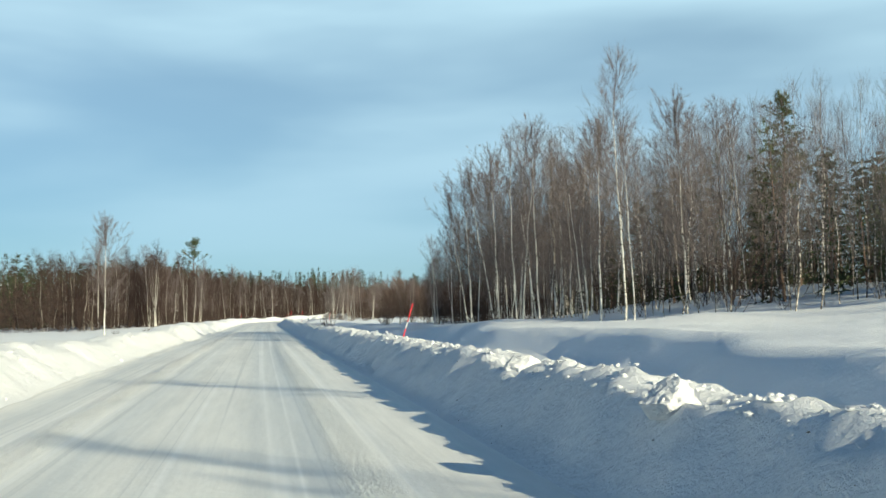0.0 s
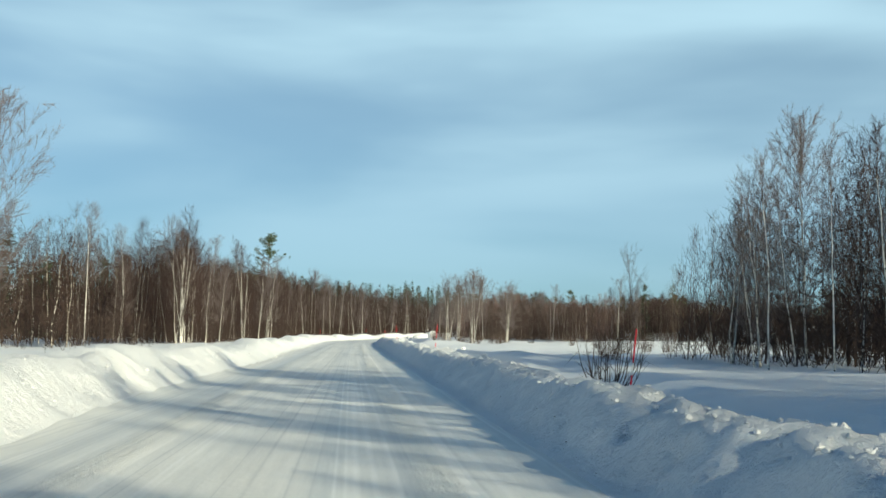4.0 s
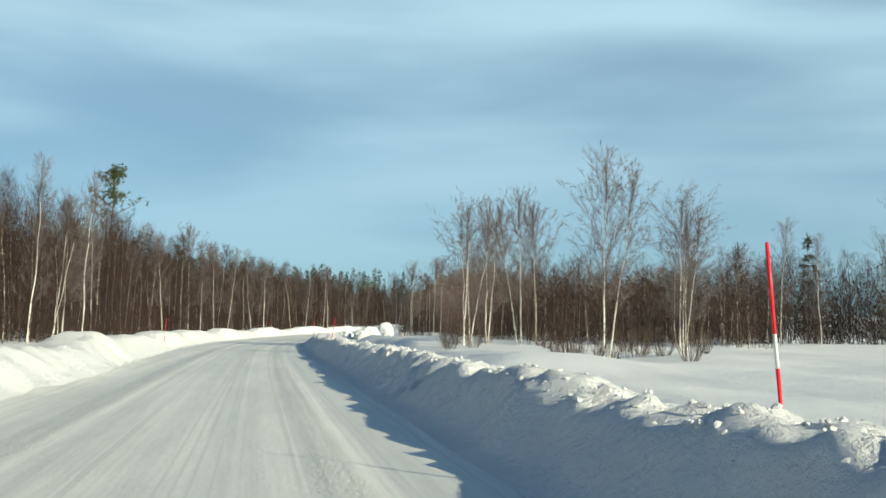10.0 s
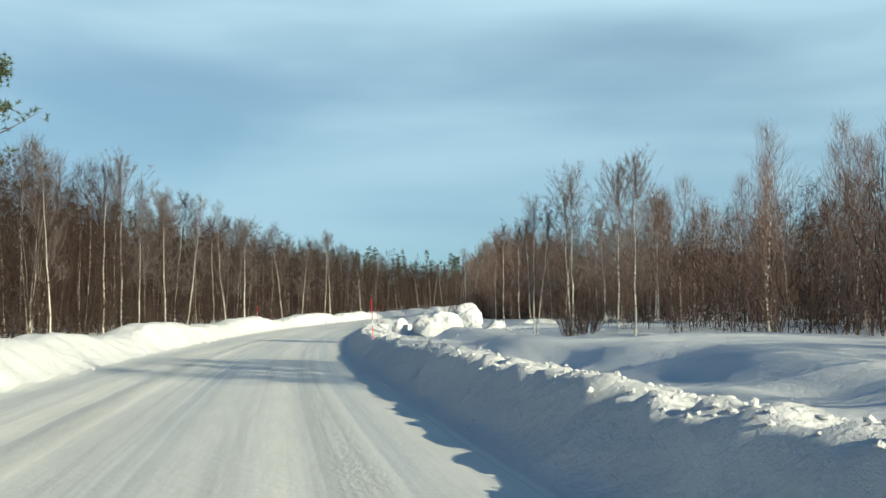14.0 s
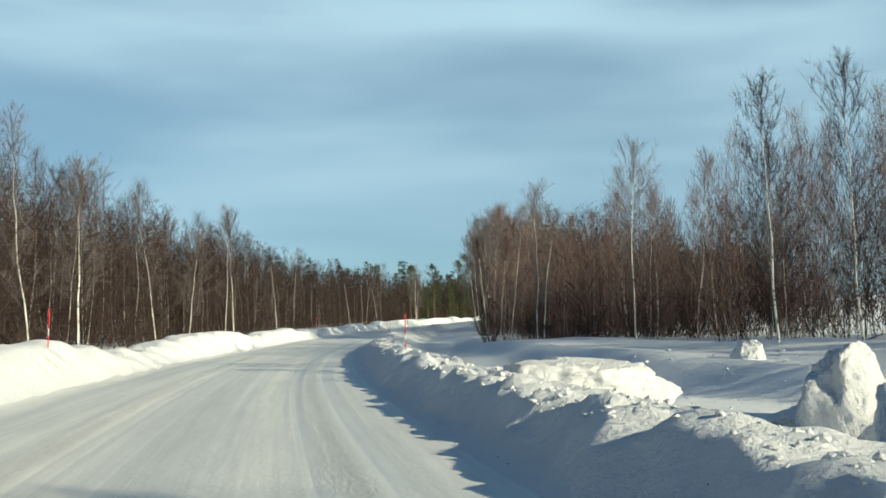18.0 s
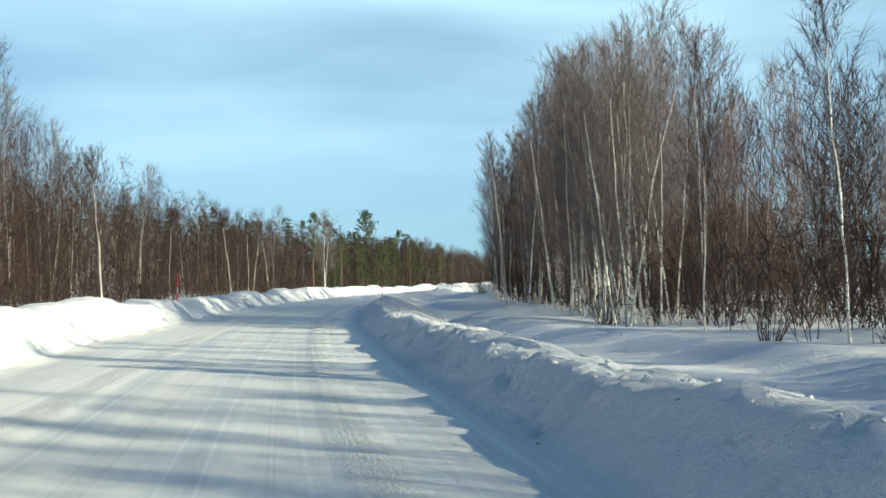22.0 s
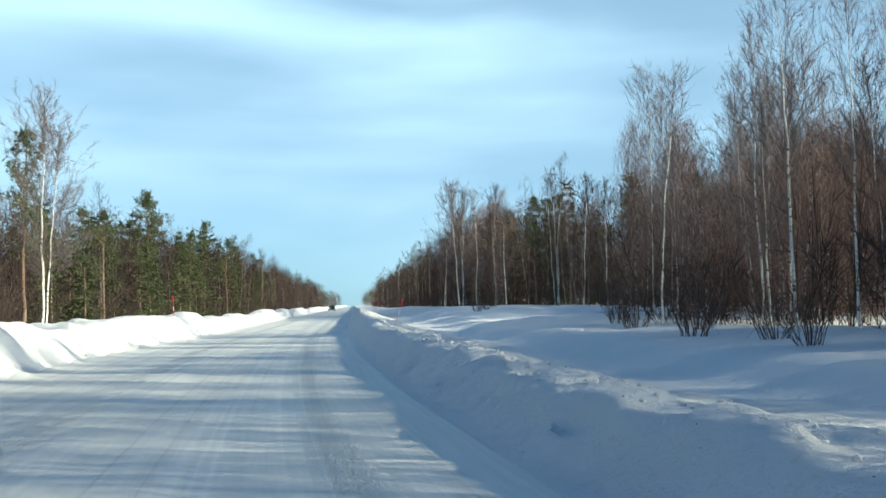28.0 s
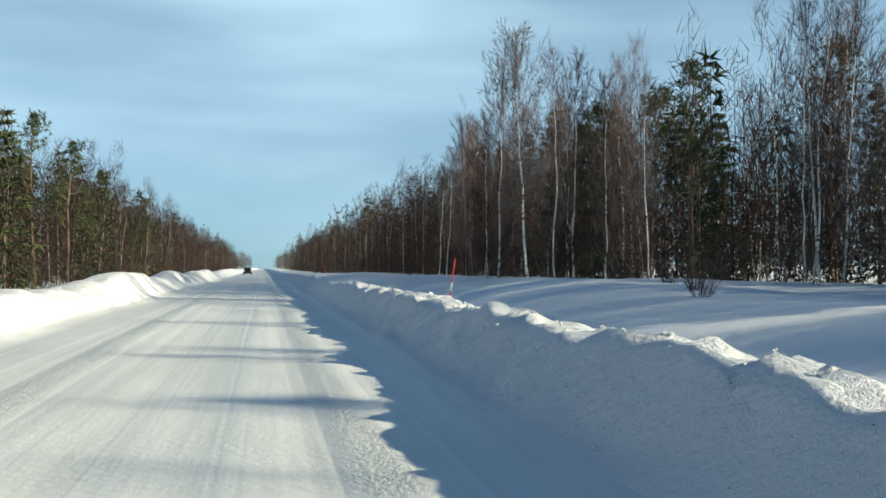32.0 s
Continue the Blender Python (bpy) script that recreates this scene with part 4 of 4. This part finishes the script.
def woods(name, label, s, u, H, kinds):
    """One mesh of many trees: kinds 0 birch, 1 pine, 2 spruce, 3 brush."""
    x, y = place(s, u)
    z = surface(s, u) + rise(s)
    vs, fs, ms, n = [], [], [], 0
    sets = (LOW_BIRCH, LOW_PINE, LOW_SPRUCE, [LOW_BRUSH], DEEP, DARK, FINE_BIRCH, LIT_BIRCH, HAZE)
    base = (10.0, 12.0, 11.0, 3.2, 10.0, 10.0, 10.0, 10.0, 10.0)
    for i in range(len(s)):
        k = kinds[i]
        v, f, m = sets[k][rng.integers(len(sets[k]))]
        a = rng.uniform(0, 2 * np.pi)
        sc = H[i] / base[k]
        w = sc * rng.uniform(0.85, 1.2)
        c, d = np.cos(a) * w, np.sin(a) * w
        lx, ly = rng.normal(0, 0.03, 2)
        vs.append(np.stack([x[i] + v[:, 0] * c - v[:, 1] * d + lx * v[:, 2], y[i] + v[:, 0] * d + v[:, 1] * c + ly * v[:, 2], z[i] - 0.1 + v[:, 2] * sc], 1))
        fs.append(f + n)
        ms.append(m)
        n += len(v)
    me = mesh_of(name, np.concatenate(vs), np.concatenate(fs), WOOD_MATS, np.concatenate(ms))
    return tagged(new(name, me), label, "woods", kind="stuff")


def scatter(side, table, high, a, b, near, far, n, mix, power=1.0):
    s = rng.uniform(a, b, n)
    off = near + (far - near) * rng.uniform(0, 1, n) ** power
    u = side * (np.interp(s, *zip(*table)) + off)
    k = rng.choice(4, n, p=mix)
    k = np.where((k > 0) & (k < 3) & (off < 5), 0, k)
    # edge trees on the right get the lightened twigs
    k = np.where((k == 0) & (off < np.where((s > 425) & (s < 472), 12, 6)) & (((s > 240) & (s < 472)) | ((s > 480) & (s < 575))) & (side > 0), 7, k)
    k = np.where((k == 0) & (s < 100) & (side > 0), 8, k)
    k = np.where((k == 0) & (off < 4.5) & (s > 150) & (s < 470) & (side < 0), 6, k)
    H = np.interp(s, *zip(*high)) * rng.uniform(0.80, 1.15, n)
    H = H * ((1.08 if side < 0 else 1.0) if near >= 30 else 1.0)
    H = np.where(k == 1, H * rng.uniform(1.0, 1.3, n), np.where(k == 2, H * rng.uniform(0.6, 1.2, n), np.where(k == 3, rng.uniform(1.8, 4.2, n), H)))
    return s, u, H, k


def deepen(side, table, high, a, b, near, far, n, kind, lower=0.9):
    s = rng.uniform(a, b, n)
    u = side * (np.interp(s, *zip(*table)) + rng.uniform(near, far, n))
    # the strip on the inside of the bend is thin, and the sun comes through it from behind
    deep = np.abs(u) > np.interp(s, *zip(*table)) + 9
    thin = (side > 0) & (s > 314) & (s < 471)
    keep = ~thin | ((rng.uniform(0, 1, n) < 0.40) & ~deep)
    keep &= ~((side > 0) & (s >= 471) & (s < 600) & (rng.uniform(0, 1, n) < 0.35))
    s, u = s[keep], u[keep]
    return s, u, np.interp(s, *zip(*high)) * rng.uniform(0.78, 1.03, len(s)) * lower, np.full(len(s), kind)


B = (0.74, 0.0, 0.0, 0.26)
THICKET, SHRUB = [(0, 16.5), (1000, 16.5)], [(0, 7.0), (1000, 7.0)]
for side, table, high, a, b, near, far, n, mix, power, label in (
        (-1, EDGE_L, HIGH_L, 150, 300, 0.5, 15, 300, B, 0.8, "thick stand of bare reddish-brown birches with pale stems"),
        (-1, EDGE_L, HIGH_L, 300, 470, 0.5, 15, 340, B, 0.8, "thick stand of bare reddish-brown birches with pale stems"),
        (-1, EDGE_L, HIGH_L, -100, 150, 0, 40, 420, (0.6, 0.05, 0.15, 0.2), 1, "birch wood with dark spruces beyond the open field"),
        (-1, EDGE_L, HIGH_L, 180, 460, 26, 90, 560, (0.14, 0.0, 0.86, 0), 1, "dark conifer forest behind the birches"),
        (-1, EDGE_L, HIGH_L, 370, 640, 30, 130, 380, (0.26, 0.0, 0.74, 0), 1, "dark conifer forest on the rise behind the bend"),
        (-1, EDGE_L, HIGH_L, 20, 420, 32, 120, 320, (0.12, 0.04, 0.84, 0), 1, "dark conifer forest on the far ridge"),
        (-1, EDGE_L, HIGH_L, 470, 640, 0, 20, 380, (0.42, 0.0, 0.38, 0.20), 0.8, "mixed wood of green pines, spruces and bare birches"),
        (-1, EDGE_L, HIGH_L, 640, 1000, 0, 18, 240, (0.46, 0.16, 0.28, 0.10), 0.8, "mixed wood along the straight road"),
        (-1, EDGE_L, HIGH_L, 1000, 1780, 0, 22, 150, (0.25, 0.40, 0.35, 0.0), 1, "distant conifer forest along the straight road"),
        (1, EDGE_R, HIGH_R, -90, 92, 1, 30, 190, (0.80, 0.0, 0.0, 0.20), 0.9, "open birch wood with dark pines and spruces behind"),
        (1, EDGE_R, [(0, 6.4), (1000, 6.4)], 8, 96, 7, 27, 280, (0.05, 0.06, 0.79, 0.10), 1, "dark conifer wood behind the birches"),
        (1, EDGE_R, HIGH_R, 34, 62, 0, 13, 60, (0.80, 0, 0, 0.20), 0.9, "close brown birch growth behind the bank"),
        (1, EDGE_R, HIGH_R, 34, 84, 0, 16, 110, (0.72, 0.0, 0.0, 0.28), 0.9, "close brown birch growth with undergrowth"),
        (1, EDGE_R, HIGH_R, 92, 246, 0, 20, 620, (0.76, 0.01, 0.02, 0.21), 0.8, "brown birch scrub and dark spruces beyond the snow field"),
        (1, THICKET, SHRUB, 219, 250, 0, 20, 130, (0.72, 0, 0, 0.28), 1, "low brown birch thicket behind the white-stemmed clump"),
        (1, THICKET, SHRUB, 252, 268, 0, 14, 45, (0.72, 0, 0, 0.28), 1, "low brown birch thicket beside the field"),
        (1, EDGE_R, HIGH_R, 240, 335, 0, 18, 440, (0.72, 0.0, 0.0, 0.28), 0.8, "dense brown birch scrub beyond the snow piles"),
        (1, EDGE_R, HIGH_R, 318, 445, 0.5, 13, 300, (0.73, 0.0, 0.0, 0.27), 0.8, "dense birch scrub close to the road, reddish-brown"),
        (1, EDGE_R, [(0, 8.4), (1000, 8.4)], 428, 470, 1, 16, 120, (0.80, 0.0, 0.0, 0.20), 0.9, "close grove of birches and pines before the clearing"),
        (1, EDGE_R, HIGH_R, 462, 505, 0, 20, 170, (0.74, 0.0, 0.08, 0.18), 0.8, "close wood of birches and pines round the clearing"),
        (1, EDGE_R, HIGH_R, 470, 640, 0, 22, 380, (0.72, 0.0, 0.10, 0.18), 0.8, "mixed wood of tall birches and pines"),
        (1, EDGE_R, HIGH_R, 640, 1000, 0, 18, 240, (0.58, 0.16, 0.18, 0.08), 0.8, "mixed wood along the straight road"),
        (1, EDGE_R, HIGH_R, 1000, 1780, 0, 22, 150, (0.25, 0.40, 0.35, 0.0), 1, "distant conifer forest along the straight road"),
        (1, EDGE_R, HIGH_R, 100, 420, 45, 150, 260, (0.55, 0.1, 0.35, 0), 1, "dark conifer forest far behind the field")):
    parts = [scatter(side, table, high, a, b, near, far, n, mix, power)]
    if table is THICKET:
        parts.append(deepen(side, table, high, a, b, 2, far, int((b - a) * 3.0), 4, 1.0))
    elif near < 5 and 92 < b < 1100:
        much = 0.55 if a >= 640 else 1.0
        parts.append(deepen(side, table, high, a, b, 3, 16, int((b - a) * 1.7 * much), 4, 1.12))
        n = int((b - a) * 1.25 * much)
        s3 = rng.uniform(a, b, n)
        parts.append((s3, side * (np.interp(s3, *zip(*table)) + rng.uniform(0.3, 6, n)), rng.uniform(1.4, 4.6, n), np.full(n, 3)))
        if a == 318:      # undergrowth that hides the snow behind the strip
            s4 = rng.uniform(a, b, 260)
            parts.append((s4, np.interp(s4, *zip(*table)) + rng.uniform(4, 13, 260), rng.uniform(1.6, 3.6, 260), np.full(260, 3)))
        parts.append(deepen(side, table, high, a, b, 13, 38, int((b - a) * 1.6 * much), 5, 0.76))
    woods("birch_woods" if mix[0] > 0.5 else "mixed_woods", label, *(np.concatenate(p) for p in zip(*parts)))

# ---- snow poles ----
def part(name, bm, material, parent, label=""):
    me = bpy.data.meshes.new(name)
    bm.to_mesh(me)
    bm.free()
    me.materials.append(material)
    ob = new(name, me)
    ob.parent = parent
    if label:
        ob["label"] = label
    return ob


def rod(z0, z1, r0, r1, sides=10):
    bm = bmesh.new()
    bmesh.ops.create_cone(bm, cap_ends=True, segments=sides, radius1=r0, radius2=r1, depth=z1 - z0, matrix=Matrix.Translation((0, 0, (z0 + z1) / 2)))
    for f in bm.faces:
        f.smooth = len(f.verts) == 4
    return bm


POLES = [(29.6, 3.95, 1.05, 0, 17), (78.5, 4.9, 1.15, 0, 6), (111.0, 4.05, 1.25, 0, 4), (158.2, 4.1, 1.40, 0, -5), (205.0, 3.55, 1.10, 0, 9),
         (248.5, 3.2, 1.45, 0, -3), (301.5, 3.75, 1.20, 0, 1), (335.5, 3.9, 0.95, 0, 14), (379.6, 3.6, 1.05, 0, 1), 
         (475.8, 4.9, 1.35, 0, 17), (506.0, 4.6, 1.15, 0, 8), (211.0, -5.4, 1.35, 0, 3), (381.0, -6.1, 1.35, 0, 0), (300.0, -6.3, 1.1, 0, 2), (474.0, -6.3, 1.05, 0, -2), (560.0, 4.6, 1.1, 0, 3)]
pole_root = None
for s, u, H, fwd, lean in POLES:
    if pole_root is None:
        pole_root = new("snow_pole")
        tagged(pole_root, "thin red and white plastic snow pole stuck in the bank", "snow pole", "snow poles")
        part("upper_rod", rod(0.62, 1.25, 0.016, 0.015), M_RED, pole_root, "red upper rod")
        part("band", rod(0.38, 0.62, 0.0156, 0.0156), M_WHITE, pole_root, "white reflective band")
        part("lower_rod", rod(-0.6, 0.38, 0.016, 0.016), M_RED, pole_root, "red lower rod")
        part("cap", rod(1.25, 1.265, 0.015, 0.008), M_RED, pole_root)
        ob = pole_root
    else:
        ob = copy_thing(pole_root, Matrix())
    h = math.degrees(float(np.interp(s, LINE_S, _h)))
    x, y, z = spot(s, u)
    ob.matrix_basis = pose(x, y, z - 0.03, -fwd, lean, h) @ Matrix.Diagonal((1, 1, H / 1.25, 1))


# ---- heaped snow ----
def boulder(seed, size, detail=5, rough=0.22, flat=0.35):
    """An irregular block of ploughed snow, as vertices and triangles, its foot at z = 0."""
    bm = bmesh.new()
    bmesh.ops.create_icosphere(bm, subdivisions=detail, radius=1.0)
    off = Vector((seed * 7.3, seed * 3.1, seed * 5.7))
    rnd = random.Random(seed)
    cuts = [(Vector((rnd.gauss(0, 1), rnd.gauss(0, 1), rnd.gauss(0.2, 0.8))).normalized(), rnd.uniform(0.62, 0.95)) for _ in range(13)]
    for v in bm.verts:
        p = v.co.copy()
        k = 1 + rough * 1.6 * noise.noise(p * 1.1 + off) + rough * 0.8 * noise.noise(p * 2.6 + off) + rough * 0.35 * noise.noise(p * 6.5 + off)
        c = noise.voronoi(p * 1.6 + off)[0]
        k += 0.22 * rough * (c[1] - c[0])
        q = p * k
        for n, d in cuts:
            over = q.dot(n) - d
            if over > 0:
                q -= n * over * 0.96
        q += p * (0.05 * noise.noise(p * 5.0 + off) + 0.05 * noise.noise(p * 11.0 + off) + 0.035 * noise.noise(p * 23.0 + off))
        v.co = Vector((q.x * size[0], q.y * size[1], max(q.z + flat, -0.2) * size[2]))
    for f in bm.faces:
        f.smooth = True
    return bm


def snow_block(s, u, size, turn, seed, label, sink=0.12):
    me = bpy.data.meshes.new("snow_block")
    bm = boulder(seed, size)
    bm.to_mesh(me)
    bm.free()
    me.materials.append(M_CLOD)
    ob = tagged(new("snow_block", me), label, "snow block", "heap at the junction")
    ob.matrix_basis = pose(*spot(s, u, sink), 0, 0, turn)
    return ob


for k, (s, u, size, turn) in enumerate([(278.2, 8.3, (1.75, 1.25, 1.20), -8), (281.2, 10.4, (1.05, 1.2, 1.10), 20), (279.2, 5.75, (0.56, 0.50, 0.88), 40), (279.9, 7.5, (1.2, 0.8, 0.92), 5),
                                        (288.0, 5.5, (1.3, 1.5, 0.62), 65), (292.5, 10.8, (0.45, 0.4, 0.42), 0), (284.0, 12.6, (0.8, 0.7, 0.5), 25), (276.6, 10.3, (0.7, 0.5, 0.30), 80),
                                        (289.0, 16.0, (1.8, 1.0, 0.42), 15), (281.6, 6.8, (1.0, 0.8, 0.36), 50)]):
    snow_block(s, u, size, turn, k + 1, "large hard block of heaped ploughed snow, sunlit" if k < 4 else "smaller clod of ploughed snow beside the heap")
for k, (s, u, size) in enumerate([(152.2, 8.2, (0.38, 0.40, 0.30)), (150.8, 8.0, (0.24, 0.25, 0.20)), (150.4, 8.8, (0.25, 0.22, 0.20)), (153.4, 7.4, (0.20, 0.22, 0.16)), (154.6, 9.9, (0.22, 0.25, 0.18)), (194.0, 6.7, (0.22, 0.20, 0.18)), (192.4, 6.4, (0.18, 0.22, 0.16)),
                                  (176.0, 3.3, (0.28, 0.3, 0.18)), (8.0, 3.2, (0.3, 0.26, 0.2)), (14.0, 3.5, (0.26, 0.3, 0.2))]):
    ob = snow_block(s, u, size, 30 * k, 20 + k, "loose lump of snow thrown beside the bank", 0.05)
    ob.name = "snow_lump"
    ob["group"] = "loose snow lumps"


def clods(name, label, n, place_fn, sizes, mat=None, smooth=True, category="snow clods"):
    """Small broken lumps of snow, joined."""
    shapes = []
    for k in range(6):
        bm = boulder(40 + k, (1, 1, 0.8), 1, 0.5, 0.2)
        bm.verts.ensure_lookup_table()
        shapes.append((np.array([v.co[:] for v in bm.verts]), np.array([[v.index for v in f.verts] for f in bm.faces])))
        bm.free()
    vs, fs, m = [], [], 0
    for i in range(n):
        s, u = place_fn()
        x, y, z = spot(s, u)
        v, f = shapes[random.randrange(6)]
        r = sizes[0] + (sizes[1] - sizes[0]) * random.random() ** 2.5
        a = random.uniform(0, 6.28)
        c, d = math.cos(a) * r, math.sin(a) * r
        vs.append(np.stack([x + v[:, 0] * c - v[:, 1] * d, y + v[:, 0] * d + v[:, 1] * c, z + v[:, 2] * r * random.uniform(0.6, 1.1)], 1))
        fs.append(f + m)
        m += len(v)
    return tagged(new(name, mesh_of(name, np.concatenate(vs), np.concatenate(fs), [mat or M_CLOD], smooth=smooth)), label, category, kind="stuff")


random.seed(5)
clods("snow_clods", "small broken lumps of snow along the crest of the bank", 14000,
      lambda: (lambda s: (s, ROAD_R + max(0.92, random.gauss(1.30 if random.random() < 0.7 else 2.0, 0.28))))(random.choice([random.uniform(-8, 300), random.uniform(-8, 520)])), (0.010, 0.060), None, False)
clods("snow_clods", "crumbs of snow on the far bank and the heap", 900,
      lambda: (random.uniform(262, 296), random.uniform(3.4, 14)) if random.random() < 0.5 else ((lambda s: (s, -float(road_left(s)) - abs(random.gauss(0.9, 0.6))))(random.uniform(0, 500))), (0.02, 0.10), None, False)


M_DIRT = mat_paint("frozen_dirt", (0.17, 0.165, 0.16), 0.9)
clods("dirt_crumbs", "dark frozen crumbs and bits of bark on the face of the bank", 900,
      lambda: (random.uniform(0, 500), ROAD_R + random.uniform(0.05, 1.1)), (0.005, 0.018), M_DIRT, False, "dirt")


# ---- the car far down the road ----
def car(s, u):
    root = tagged(new("car"), "dark passenger car on the snowy road with its lights on", "car")
    paint = mat_paint("dark_car_paint", (0.03, 0.035, 0.045), 0.25, 0.3)
    glass = mat_paint("car_glass", (0.02, 0.025, 0.03), 0.08)
    rubber = mat_paint("tyre_rubber", (0.02, 0.02, 0.02), 0.8)
    steel = mat_paint("wheel_rim", (0.4, 0.4, 0.42), 0.35, 0.8)
    lamp, nt, b = shader("headlight_glow", 0.2)
    b.inputs["Base Color"].default_value = (0.9, 0.9, 0.85, 1)
    b.inputs["Emission Color"].default_value = (1.0, 0.93, 0.8, 1)
    b.inputs["Emission Strength"].default_value = 2.5

    def loft(sections):
        bm = bmesh.new()
        rings = []
        for y, hw, z0, z1, tuck in sections:
            ring = [bm.verts.new(p) for p in ((-hw, y, z0), (-hw * 1.02, y, (z0 + z1) / 2), (-hw * tuck, y, z1), (hw * tuck, y, z1), (hw * 1.02, y, (z0 + z1) / 2), (hw, y, z0))]
            rings.append(ring)
        for a, c in zip(rings, rings[1:]):
            for i in range(6):
                bm.faces.new((a[i], a[(i + 1) % 6], c[(i + 1) % 6], c[i]))
        bm.faces.new(rings[0])
        bm.faces.new(rings[-1][::-1])
        bmesh.ops.recalc_face_normals(bm, faces=bm.faces)
        bmesh.ops.bevel(bm, geom=bm.edges[:], offset=0.03, segments=2, affect="EDGES")
        return bm

    part("body", loft([(-2.2, 0.78, 0.32, 0.62, 0.9), (-2.05, 0.86, 0.25, 0.78, 0.93), (-0.9, 0.9, 0.2, 0.93, 0.92), (1.2, 0.9, 0.2, 0.95, 0.92), (2.1, 0.86, 0.28, 0.9, 0.92), (2.2, 0.8, 0.4, 0.8, 0.9)]), paint, root)
    part("cabin", loft([(-1.0, 0.8, 0.9, 0.96, 0.9), (-0.3, 0.78, 0.9, 1.42, 0.8), (0.9, 0.78, 0.9, 1.44, 0.8), (1.7, 0.76, 0.9, 0.98, 0.9)]), glass, root, "dark windows")
    part("roof", loft([(-0.25, 0.62, 1.42, 1.46, 0.96), (0.3, 0.64, 1.43, 1.49, 0.95), (0.9, 0.62, 1.43, 1.47, 0.96)]), paint, root)
    for x in (-0.62, 0.62):
        bm = bmesh.new()
        bmesh.ops.create_uvsphere(bm, u_segments=10, v_segments=6, radius=0.11, matrix=Matrix.Translation((x, -2.14, 0.62)) @ Matrix.Diagonal((1.4, 0.5, 0.8, 1)))
        part("headlight", bm, lamp, root, "lit headlight")
    for x, y in ((-0.82, -1.35), (0.82, -1.35), (-0.82, 1.35), (0.82, 1.35)):
        bm = bmesh.new()
        bmesh.ops.create_cone(bm, cap_ends=True, segments=18, radius1=0.32, radius2=0.32, depth=0.2, matrix=Matrix.Translation((x, y, 0.32)) @ Matrix.Rotation(math.pi / 2, 4, "Y"))
        tyre = part("wheel", bm, rubber, root, "black tyre")
        bm = bmesh.new()
        bmesh.ops.create_cone(bm, cap_ends=True, segments=14, radius1=0.19, radius2=0.16, depth=0.22, matrix=Matrix.Translation((x, y, 0.32)) @ Matrix.Rotation(math.pi / 2, 4, "Y"))
        part("rim", bm, steel, tyre)
    x, y = place(s, u)
    root.matrix_basis = pose(float(x), float(y), ground_z(s, u), 1.15, 0, math.degrees(float(np.interp(s, LINE_S, _h))))


car(705.0, -3.0)
